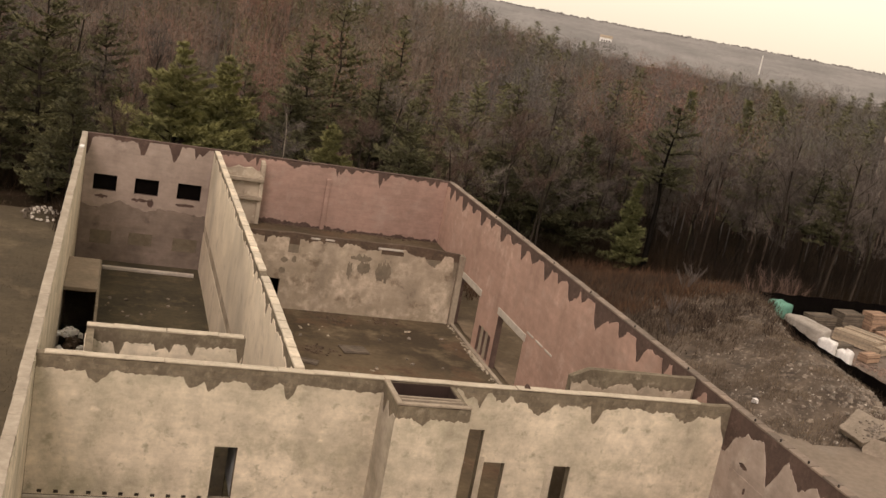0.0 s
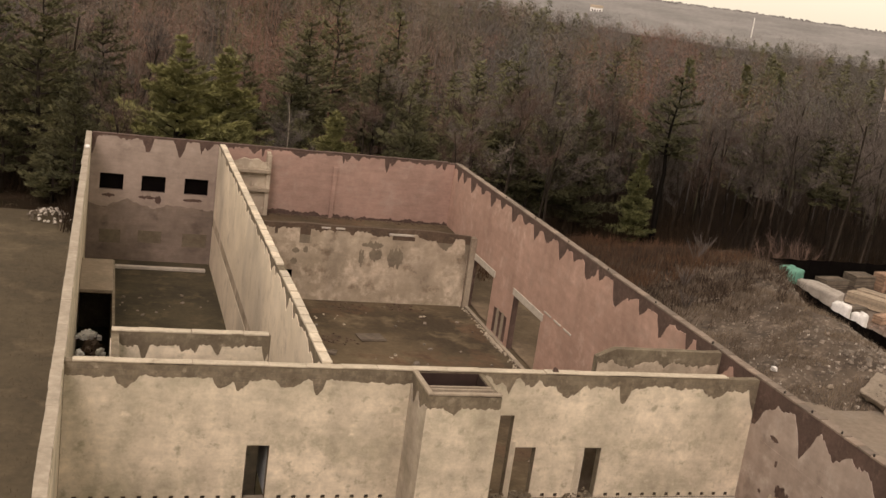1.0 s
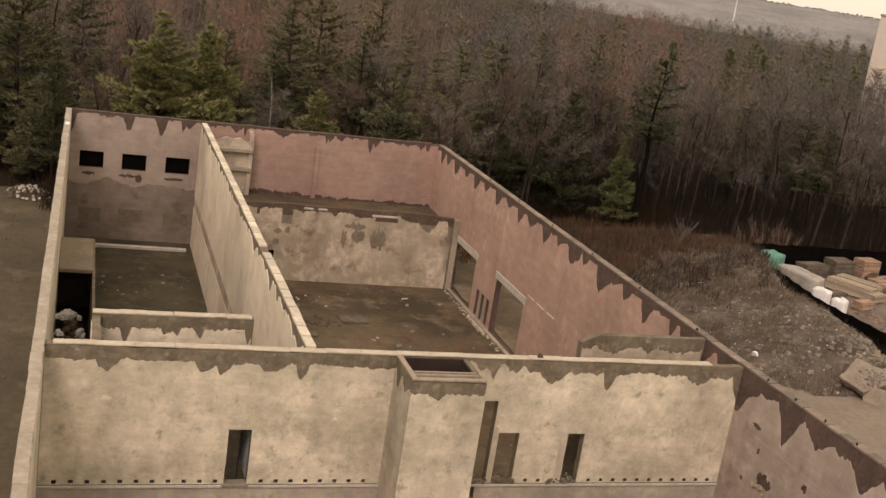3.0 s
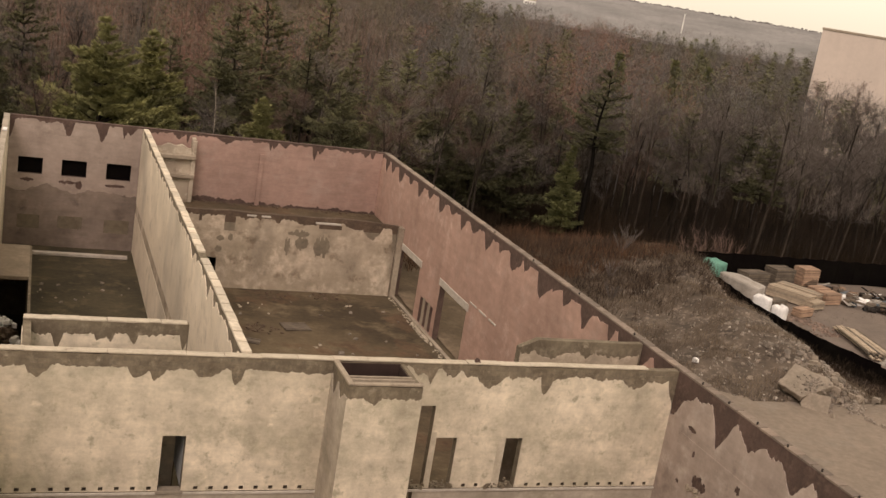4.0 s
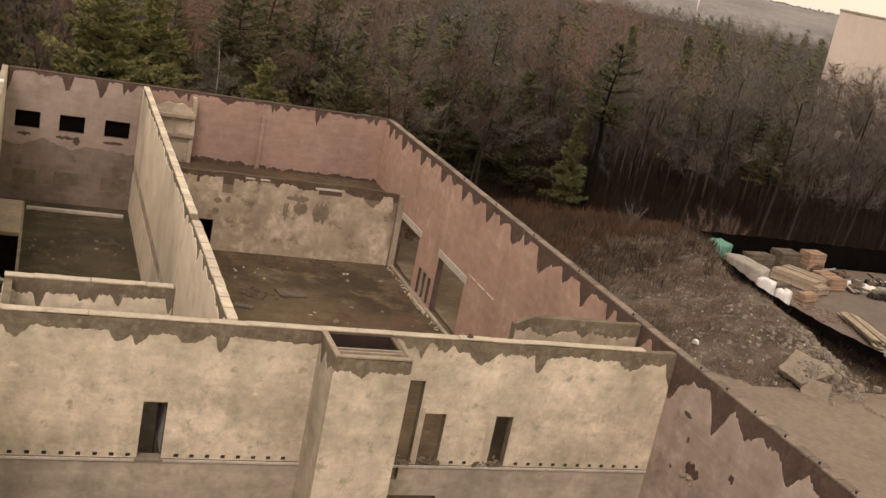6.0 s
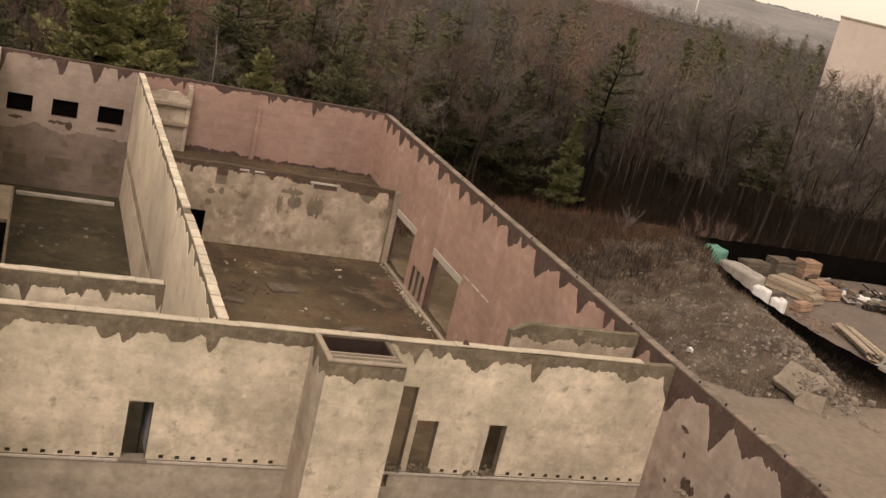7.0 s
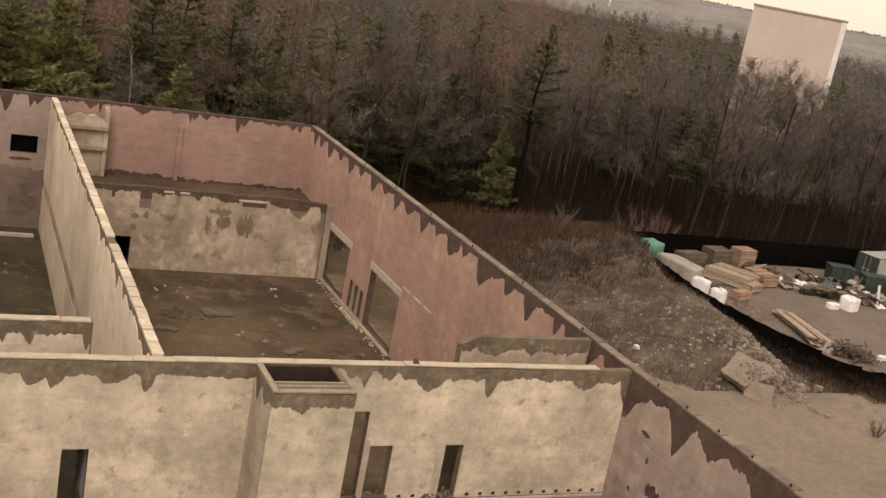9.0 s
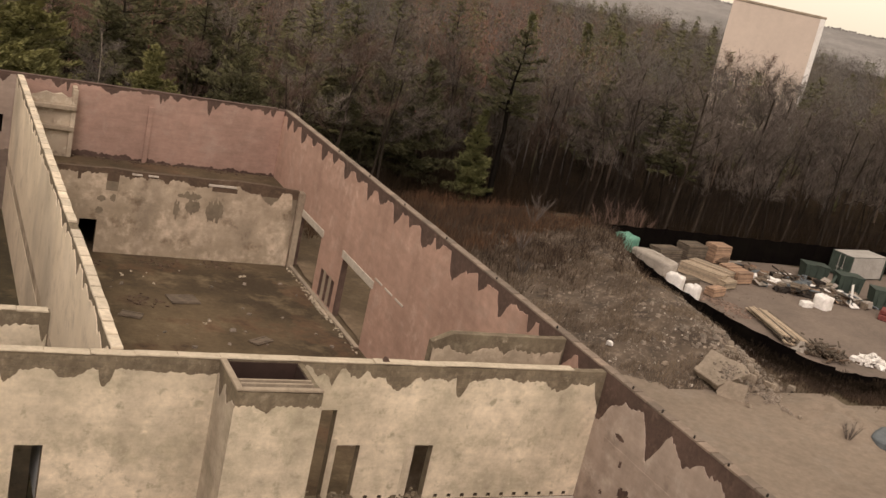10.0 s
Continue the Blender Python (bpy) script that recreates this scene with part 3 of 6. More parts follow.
# black sheets added in the openings to stand for the darkness inside
for o in WIN_N:
    piece("window_board", Geo().box(o[0] + 0.005, o[1] - 0.005, 48.46, 48.5, o[2] + 0.005, o[3] - 0.005), BLACK_FABRIC, wall_n, "black sheet added in the window in place of shade")
for o in RECESS:
    piece("window_infill", Geo().box(o[0] + 0.01, o[1] - 0.01, 48.15, 48.2, o[2] + 0.01, o[3] - 0.01), INFILL, wall_n, "walled-up window")
copings(wall_n, "x", 0.1, 29.4, 48.18, 48.6, H, BRICK, 1.8, rng, high=0.07)

E_OPEN = [(35.0, 40.3, 0.0, 4.15), (25.0, 30.4, 0.0, 4.2), (33.3, 33.9, 0.15, 2.1), (32.2, 32.8, 0.15, 2.1), (31.1, 31.7, 0.15, 2.1)]
wall_e = wall("wall_east", "long east wall of pink plaster flaking off dark brickwork", "y", -30.0, 48.6, 29.45, 29.85, 0, H, BRICK, E_OPEN, 4)
E_DRIPS = [(1.4, 2.6, 1.3), (4.7, 3.2, 1.5), (6.6, 0.8, 0.8), (9.5, 1.3, 1.15), (11.9, 1.2, 0.7), (13.4, 0.7, 0.45), (15.0, 2.1, 1.3), (17.5, 1.1, 0.6), (19.25, 1.9, 1.1), (21.4, 0.9, 0.5), (23.7, 1.5, 0.9), (26.3, 1.6, 0.55), (28.4, 1.2, 0.9), (30.6, 1.5, 0.5), (33.0, 1.4, 0.95), (35.6, 1.3, 0.6), (38.0, 1.6, 0.95), (40.4, 1.2, 0.6), (43.0, 1.5, 1.15), (45.2, 1.2, 0.7), (46.8, 1.1, 1.1)]
g = coat_geo("y", 0.02, 48.14, 29.45, -1, 0.0, ragged(H, 0.34, E_DRIPS, 0.17, 7, 0.1, 1.0, 0.6, 0.8, 0.68), E_OPEN)
piece("plaster_coat", g, PINK_EAST, wall_e, "pink plaster with long pointed dark drips below the top")
S_DRIPS = [(-0.2, 2.9, 1.6), (-3.85, 2.0, 1.6), (-5.8, 2.2, 0.6), (-7.3, 1.0, 0.25), (-8.8, 1.9, 0.95), (-11.3, 2.6, 1.2), (-13.4, 1.6, 0.6), (-15.5, 2.6, 1.2)]
S_HOLES = [(-3.25, 6.0, 0.5, 0.32), (-2.42, 7.06, 0.12, 0.16), (-1.67, 5.4, 0.1, 0.12), (-5.8, 7.05, 0.16, 0.2), (-8.6, 7.2, 0.14, 0.16), (-1.95, 8.0, 0.32, 0.12), (-4.5, 5.2, 0.3, 0.16)]
g = coat_geo("y", -29.9, -0.02, 29.45, -1, 0.0, ragged(H, 0.55, S_DRIPS, 0.26, 7, 0.0, 1.3, 1.15, 0.9, 0.5), holes=S_HOLES, step=0.08)
piece("plaster_coat", g, PINK_PALE, wall_e, "pale pink plaster fallen off in large patches below the top")
piece("floor_scar", Geo().box(29.398, 29.412, -13.5, -1.0, 7.32, 7.56, bevel=0.004), PINK_PALE, wall_e, "paler band where an upper floor met the wall")
sg, sgr = Geo(), random.Random(62)
for k in range(16):
    sg.lump((29.42, sgr.uniform(-3.5, -2.5), sgr.uniform(5.5, 5.75)), sgr.uniform(0.05, 0.14), sgr, 0.6)
piece("niche_scraps", sg, COPING_DULL, wall_e, "white plaster scraps in a broken niche")
for a, b, z in ((34.7, 40.5, 4.15), (24.7, 30.6, 4.2)):
    piece("lintel", Geo().box(29.36, 29.9, a, b, z - 0.14, z + 0.38, bevel=0.02), CONCRETE_WHITE, wall_e, "pale concrete lintel over a wide opening")
for y in (31.72, 32.82):
    piece("slot_post", Geo().box(29.39, 29.8, y, y + 0.46, 0.16, 2.2, bevel=0.02), COPING_DULL, wall_e, "dull tan post between narrow openings")
for a, b in ((23.4, 24.6), (21.7, 22.9), (20.0, 21.2)):
    piece("string_course", Geo().box(29.36, 29.44, a, b, 4.76, 4.88, bevel=0.01), CONCRETE_WHITE, wall_e, "broken piece of pale string course")
for a, b in ((40.5, 47.0), (30.4, 35.0), (24.8, 30.6), (34.8, 40.4)):
    piece("threshold", Geo().box(29.1, 29.4, a + 0.1, b - 0.1, 0.0, 0.14, bevel=0.02), CONCRETE, wall_e)
copings(wall_e, "y", -29.9, 48.5, 29.45, 29.85, H, COPING_DARK, 0.82, rng, high=0.09, gap=0.05)
for k in range(26):
    y = -14.1 + k * 2.05
    if k < 7 or k % 3 == 0:
        piece("anchor_bolt", Geo().tube((29.5, y, H + 0.02), (29.5 + rng.uniform(-.03, .03), y, H + 0.2), 0.05, 0.042, 6, True), IRON, wall_e, "dark iron stub on the coping")

wall_w = wall("wall_west", "long west wall of cream plaster with a worn flat top", "y", -30.0, 48.6, -0.38, 0.0, 0, H, MASONRY, (), 5)
g = coat_geo("y", -29.9, 48.1, 0.0, 1, 0.0, ragged(H, 0.14, (), 0.1, 8))
piece("plaster_coat", g, CREAM, wall_w, "cream plaster")
copings(wall_w, "y", -29.9, 48.5, -0.38, 0.0, H, COPING_WEST, 1.6, rng, high=0.08, gap=0.008)
piece("white_patch", Geo().box(-0.3, 0.0, 41.2, 41.9, H + 0.09, H + 0.24, bevel=0.03), WHITE, wall_w, "small white block left on the wall top")
wall_s = wall("wall_south", "plain south end wall of the ruin", "x", -0.38, 29.85, -30.4, -30.0, 0, H, MASONRY, (), 6)
piece("plaster_coat", coat_geo("x", -0.4, 29.8, -30.0, 1, 0.0, ragged(H, 0.5, (), 0.2, 9), (), 0.3), CREAM, wall_s)

# hollow shaft standing against the cross wall
shaft = thing("chimney_shaft", "square cream plastered shaft with an open rusty top", "shaft", (0, 0, 0), 0, "", "structure")
X0, X1, Y0 = 13.35, 16.35, -2.45
for nm, ax, a0, a1, c0, c1 in (("shaft_wall", "x", X0, X1, Y0, Y0 + 0.2), ("shaft_wall", "y", Y0 + 0.2, -0.01, X0, X0 + 0.2), ("shaft_wall", "y", Y0 + 0.2, -0.01, X1 - 0.2, X1)):
    child(new(nm, wall_geo(ax, a0, a1, c0, c1, 0, H - 0.1, (), 0.03, 0.6, 12).mesh(nm, MASONRY)), shaft)
piece("plaster_coat", coat_geo("x", X0 - 0.035, X1 + 0.035, Y0, -1, 0.0, ragged(H, 0.62, [(14.4, 0.7, 0.3)], 0.16, 13)), CREAM, shaft, "cream plaster")
# west side takes the duller coat, darker than the front
piece("plaster_coat", coat_geo("y", Y0 - 0.035, 0.0, X0, -1, 0.0, ragged(H, 0.5, [(-0.6, 0.9, 0.7), (-1.6, 0.8, 0.4)], 0.2, 14)), CREAM_DULL, shaft, "duller cream plaster of the west side")
piece("plaster_coat", coat_geo("y", Y0 - 0.035, 0.0, X1, 1, 0.0, ragged(H, 0.5, (), 0.3, 15)), CREAM, shaft)
piece("rusty_lining", Geo().box(X0 + 0.2, X1 - 0.2, -0.06, -0.01, 6.0, 9.9).box(X0 + 0.202, X0 + 0.24, Y0 + 0.21, -0.06, 6.0, 9.85).box(X1 - 0.24, X1 - 0.202, Y0 + 0.21, -0.06, 6.0, 9.85), DARK_RED, shaft, "rust-red lining")
piece("shaft_cover", Geo().box(X0 + 0.25, X1 - 0.25, -1.62, -0.55, 8.7, 8.76), DARK_RED, shaft, "sagging rust-red cover sheet")
piece("cover_edge", Geo().box(X0 + 0.21, X1 - 0.21, -1.66, -1.57, 9.8, 9.99, bevel=0.01), COPING_DULL, shaft, "pale edge of the cover")
piece("shaft_floor", Geo().box(X0 + 0.25, X1 - 0.25, Y0 + 0.22, -0.07, 6.0, 6.1), DARK_RED, shaft)
piece("cross_beam", Geo().box(X0 + 0.21, X1 - 0.21, -1.98, -1.89, 9.75, 10.0, bevel=0.01), COPING_DULL, shaft, "rusty steel cross beam")
piece("rim", Geo().box(X0 - 0.02, X0 + 0.2, Y0, 0.0, H - 0.08, H + 0.02, bevel=0.02), COPING_DULL, shaft, "worn rim")
piece("rim", Geo().box(X0 + 0.205, X1, Y0 - 0.02, Y0 + 0.19, H - 0.08, H + 0.02, bevel=0.02), COPING_DULL, shaft)

# inner walls behind the cross wall
wall_q = wall("wall_inner_west", "short inner wall of cream plaster with a grey worn top", "x", 1.67, 8.05, 3.4, 3.75, 0, H, MASONRY, (), 16)
piece("plaster_coat", coat_geo("x", 1.7, 8.0, 3.4, -1, 0.0, ragged(H, 0.55, [(2.9, 0.5, 0.7), (4.6, 0.5, 0.3), (5.0, 0.4, 0.4), (5.9, 0.5, 0.4), (7.9, 0.4, 0.6)], 0.18, 17)), CREAM, wall_q)
copings(wall_q, "x", 1.67, 8.1, 3.4, 3.75, H - 0.01, COPING_PALE, 1.05, rng, high=0.08, gap=0.01)
wall("wall_stair", "thin wall closing the narrow stairwell", "y", 3.76, 32.4, 1.95, 2.1, 0, 4.5, MASONRY, (), 18)
wall_t = wall("wall_inner_end", "end wall of the stairwell", "y", 0.36, 3.4, 1.67, 1.97, 0, H - 0.1, MASONRY, (), 19)
piece("plaster_coat", coat_geo("y", 0.4, 3.4, 1.67, -1, 0.0, ragged(H, 0.3, (), 0.2, 19)), CREAM, wall_t)
slab = tagged(piece("stair_slab", Geo().box(0.04, 1.98, 25.6, 32.2, 4.36, 4.6, bevel=0.03), surface("tan_screed", [(0.27, 0.21, 0.15), (0.215, 0.168, 0.12)], 0.5, 3.0, streak=0.2)), "tan concrete landing slab over the dark stairwell", "slab", "", "structure")
tagged(piece("stair_end_wall", Geo().box(0.04, 1.94, 31.9, 32.3, 0.0, 4.35), MASONRY), "masonry end of the stairwell", "wall", "", "structure")

# unseen slabs added behind the cross wall to keep daylight off the doorways
for a0, a1 in ((1.98, 8.05), (22.95, 29.4)):
    tagged(piece("corridor_ceiling", Geo().box(a0, a1, 0.38, 3.28, 7.1, 7.3), MASONRY), "unseen slab added behind the cross wall to darken its doorways", "slab", "", "structure")
wall_r = wall("wall_inner_east", "short inner wall of cream plaster broken off at one end", "x", 23.0, 29.4, 3.3, 3.65, 0, H, MASONRY, (), 20, top=lambda a: H - 0.4 * max(0, 1 - (a - 23.0) / 0.7))
piece("plaster_coat", coat_geo("x", 23.05, 29.3, 3.3, -1, 0.0, ragged(H, 0.6, [(26.5, 0.8, 0.4), (24.6, 1.4, 0.25)], 0.25, 21)), CREAM_WORN, wall_r)

# mid wall and deck at the north end of the main room
wall_m = wall("wall_mid", "stained cream mid wall with a broken brown top edge", "x", 10.1, 29.0, 40.0, 40.4, 0, 5.9, BROWN_BRICK, [(13.95, 15.1, 0.0, 2.32)], 22, top=lambda a: 5.95 + 0.12 * noise.noise(Vector((a * 0.35, 3, 1))) - 0.25 * max(0, (a - 27) / 2))
M_DOOR = (13.95, 15.1, 0.0, 2.32)
M_BARE = [M_DOOR, (15.4, 16.2, 4.45, 5.9), (13.5, 13.72, 5.05, 5.9), (22.6, 24.4, 5.1, 5.44)]
M_HOLES = [(15.2, 3.85, 0.28, 0.2), (15.15, 3.0, 0.26, 0.25), (15.95, 3.95, 0.2, 0.28), (21.1, 4.6, 0.85, 0.24), (20.3, 3.55, 0.22, 0.8), (21.4, 3.85, 0.5, 0.55), (23.05, 3.65, 0.62, 0.8)]
M_DRIPS = [(26.95, 1.5, 1.0), (25.8, 2.4, 0.35), (21.6, 2.2, 0.3), (19.4, 0.6, 0.3), (18.0, 0.5, 0.25), (28.75, 0.5, 2.2), (17.0, 0.4, 0.2)]
piece("plaster_coat", coat_geo("x", 10.15, 28.9, 40.0, -1, 0.0, ragged(5.9, 0.34, M_DRIPS, 0.2, 23), M_BARE, 0.07, holes=M_HOLES), CREAM_WORN, wall_m, "blotched cream plaster")
for x in (17.0, 18.1):
    piece("pale_block", Geo().box(x, x + 0.7, 39.93, 40.1, 5.66, 5.8, bevel=0.02), CONCRETE_WHITE, wall_m)
piece("undercoat", coat_geo("x", 10.15, 28.9, 40.0, -1, 0.0, lambda a: 5.1, [(13.95, 15.1, 0.0, 2.32)], 0.4, 0.02), surface("grey_brown_undercoat", [(0.235, 0.195, 0.143), (0.17, 0.138, 0.10)], 0.8, 3.0, 0.95, 0.4), wall_m, "grey-brown undercoat")
piece("pale_block", Geo().box(22.3, 24.3, 39.93, 40.1, 5.45, 5.62, bevel=0.02), CONCRETE_WHITE, wall_m)
tagged(piece("deck", Geo().box(10.1, 29.4, 40.42, 48.1, 4.3, 4.62), EARTH), "brown upper deck behind the mid wall", "deck", "", "structure")
dg, dkr = Geo(), random.Random(63)
for k in range(240):
    x = dkr.uniform(10.4, 28.8)
    dg.lump((x, (40.7 + abs(dkr.gauss(0, 1.0))) if k % 2 else 48.0 - abs(dkr.gauss(0, 0.35)), 4.66), dkr.uniform(0.05, 0.16), dkr, 0.6)
tagged(piece("deck_rubble", dg, BROWN_BRICK), "brown brick rubble lying on the upper deck", "rubble", "", "stuff")
tagged(piece("wall_pier", Geo().box(28.95, 29.4, 39.7, 40.45, 0.0, 5.7, bevel=0.03), COPING_DULL), "dull tan pier where the mid wall meets the east wall", "pier", "", "structure")

STAIR_PLASTER = surface("patchy_tan_plaster", [(0.52, 0.44, 0.34), (0.33, 0.265, 0.20), (0.60, 0.52, 0.41)], 0.5, 2.0, 0.92, 0.3, 0.4, grain=0.5, blotch=((0.21, 0.16, 0.12), 0.8, 0.55))

# stair shaft in the corner by the north wall
tower_in = thing("stair_shaft", "cream plastered stair shaft with broken landings", "shaft", (0, 0, 0), 0, "", "structure")
child(new("shaft_wall", wall_geo("x", 10.1, 13.8, 47.3, 47.6, 4.62, 9.4, (), 0.5, 0.5, 30, top=lambda a: 9.0 + 0.5 * noise.noise(Vector((a * 0.9, 4, 4)))).mesh("shaft_wall", STAIR_PLASTER)), tower_in)
child(new("shaft_wall", wall_geo("y", 47.6, 48.1, 13.5, 13.8, 4.62, 9.7, (), 0.2, 0.3, 31).mesh("shaft_wall", STAIR_PLASTER)), tower_in)
for z in (8.1, 6.6):
    piece("landing_beam", Geo().box(10.1, 13.78, 46.9, 47.3, z, z + 0.3, bevel=0.03), COPING_DULL, tower_in, "broken landing beam")
piece("end_strip", Geo().box(13.5, 13.82, 47.1, 47.28, 4.65, 9.6, bevel=0.02), STAIR_PLASTER, tower_in)

kerb = tagged(piece("floor_kerb", Geo().box(2.2, 9.2, 45.55, 45.9, 0.0, 0.28, bevel=0.04), CONCRETE_WHITE), "pale concrete kerb across the west room floor", "kerb", "", "structure")
g = Geo()
g.v = [(19.45, 0.06, 9.95), (19.8, 0.06, 9.95), (19.78, 0.28, 9.95), (19.47, 0.28, 9.95), (19.56, 0.13, 10.24), (19.66, 0.13, 10.2), (19.64, 0.22, 10.18), (19.57, 0.22, 10.22)]
g.f = [(3, 2, 1, 0), (4, 5, 6, 7), (0, 1, 5, 4), (1, 2, 6, 5), (2, 3, 7, 6), (3, 0, 4, 7)]
piece("masonry_spur", g, BRICK, wall_south, "pointed stump of brickwork left standing on the wall top")

# pale heap at the bottom of the stairwell
heap_rng = random.Random(3)
g = Geo()
for k in range(420):
    r, w = heap_rng.random() ** 0.5, heap_rng.uniform(0, 6.28)
    g.lump((0.98 + 0.75 * r * math.cos(w), 20.5 + 6.5 * r * math.sin(w), 0.1 + 2.4 * (1 - r ** 3) * heap_rng.uniform(.6, 1)), heap_rng.uniform(0.12, 0.3), heap_rng)
tagged(piece("stairwell_rubble", g, BROWN_BRICK), "dark brick rubble filling the bottom of the stairwell", "rubble", "", "stuff")

# loose rubble on the floors
g = Geo()
for k in range(130):
    x = heap_rng.uniform(10.6, 28.9) if k % 3 else heap_rng.uniform(2.4, 9.3)
    y = heap_rng.uniform(4.5, 39.5)
    g.lump((x, y, 0.04), heap_rng.choice((0.06, 0.08, 0.1, 0.12, 0.2)) * heap_rng.uniform(0.7, 1.3), heap_rng, 0.5)
tagged(piece("floor_rubble", g, STONE), "scattered stones and brick bits on the earth floors", "rubble", "", "stuff")
g = Geo()
for k in range(260):
    y = 32 + heap_rng.gauss(0, 1.5) if k % 4 else heap_rng.uniform(24, 40)
    g.lump((28.95 + heap_rng.gauss(0, .13), y, 0.05), heap_rng.uniform(0.03, 0.085), heap_rng, 0.5)
tagged(piece("wall_foot_rubble", g, COPING_PALE), "pale plaster rubble along the foot of the east wall", "rubble", "", "stuff")

# ---- rubble mound ----
def mound_z(x, y):
    # ridge that follows the black fence and slopes to the ruin
    u = (x - 46.5 - 2.5 * noise.noise(Vector((y * 0.1, 2, 0)))) / 15.0
    v = (y - 20.5) / 40.0
    heap = 1.6 * math.exp(-((x - 56.2) / 2.6) ** 2 - ((y - 21.8) / 1.9) ** 2)
    if not (-0.25 < u < 1.08 and -0.02 < v < 1.02):
        return heap - 0.3 if heap > 0.02 else -0.3
    across = max(0.0, math.sin(math.pi * min(1, max(0, (u + 0.25) / 1.3)) ** 2.2))
    along = min(1.0, max(0.0, (v + 0.02) * 7)) * min(1.0, max(0.0, (1.02 - v) * 4))
    h = 2.6 * across * along
    h += along * across * (0.9 * noise.noise(Vector((x * 0.22, y * 0.22, 1))) + 0.35 * noise.noise(Vector((x * 0.8, y * 0.8, 7))))
    h += 1.2 * math.exp(-((x - 60.3) / 3.0) ** 2 - ((y - 46.5) / 6.0) ** 2)
    return max(h, heap + 0.3 * h) - 0.12


mx = [40 + 0.5 * i for i in range(58)]
my = [18 + 0.5 * i for i in range(90)]
g = Geo()
g.v = [(x, y, mound_z(x, y)) for y in my for x in mx]
g.f = [(j * len(mx) + i, j * len(mx) + i + 1, (j + 1) * len(mx) + i + 1, (j + 1) * len(mx) + i) for j in range(len(my) - 1) for i in range(len(mx) - 1)]
mound = tagged(piece("rubble_mound", g, RUBBLE, smooth=True), "long mound of soil and broken rubble along the fence", "mound", "", "structure")
g, g2, g3 = Geo(), Geo(), Geo()
for k in range(2600):
    x, y = heap_rng.uniform(41, 66), heap_rng.uniform(18.5, 58)
    z = mound_z(x, y)
    if z < 0.0 and heap_rng.random() < 0.8:
        continue
    near = math.exp(-((x - 58) ** 2 + (y - 25) ** 2) / 60)
    r = heap_rng.choice((0.03, 0.04, 0.05, 0.09)) * heap_rng.uniform(0.7, 1.4) * (1 + 1.6 * near)
    pale = heap_rng.random() < 0.06
    (g2 if pale else g).lump((x, y, max(z, 0.0) + r * 0.2), min(r, 0.1) if pale else r, heap_rng)
for k in range(70000):
    x, y = heap_rng.uniform(41, 67), heap_rng.uniform(20, 60)
    if noise.noise(Vector((x * 0.3, y * 0.3, 11))) < (-0.12 if y > 36 else 0.02):
        continue
    z = max(mound_z(x, y), 0.0)
    p = Vector((x, y, z))
    d = Vector((heap_rng.uniform(-.5, .5), heap_rng.uniform(-.5, .5), 1)).normalized()
    w = heap_rng.uniform(0, 3.14)
    g3.sliver(p, d, heap_rng.uniform(0.15, 0.65), heap_rng.uniform(0.025, 0.06), Vector((math.cos(w), math.sin(w), 0)))
g4 = Geo()
for k in range(3600):
    x, y = heap_rng.uniform(43, 65), heap_rng.uniform(20, 46)
    z = mound_z(x, y)
    if z > 0.02 and noise.noise(Vector((x * 0.45, y * 0.45, 21))) > 0.02:
        r = heap_rng.uniform(.02, .06) * (2.2 if k % 23 == 0 else 1)
        (g2 if k % 14 == 0 else g4).lump((x, y, z + .05), r, heap_rng, 1.0)
g5 = Geo()
for k in range(700):
    y = heap_rng.uniform(20, 43)
    x = 60.3 + 0.02 * (y - 30) + heap_rng.gauss(0, 0.9) - max(0.0, 26 - y) * 0.3
    g5.lump((x, y, max(mound_z(x, y), 0.05) + 0.03), heap_rng.uniform(0.04, 0.11) * (2.6 if k % 29 == 0 else 1), heap_rng, 0.8)
tagged(piece("crest_rubble", g5, STONE), "tan broken masonry along the crest of the mound", "rubble", "", "stuff")
tagged(piece("mound_chips", g4, STONE), "tan plaster chips strewn over the mound", "rubble", "", "stuff")
tagged(piece("mound_stones", g, STONE), "brown and grey stones strewn over the mound", "rubble", "", "stuff")
tagged(piece("pale_stones", g2, CONCRETE_WHITE), "pale broken concrete strewn over the mound", "rubble", "", "stuff")
tagged(piece("mound_weeds", g3, TAN_WEEDS), "dry weeds growing over the rubble mound", "weeds", "", "stuff")
g = Geo()
g.lump((48.6, 25.6, mound_z(48.6, 25.6) + 0.2), 0.27, heap_rng, 0.8)
tagged(piece("white_boulder", g, WHITE), "white boulder lying on the mound", "boulder")


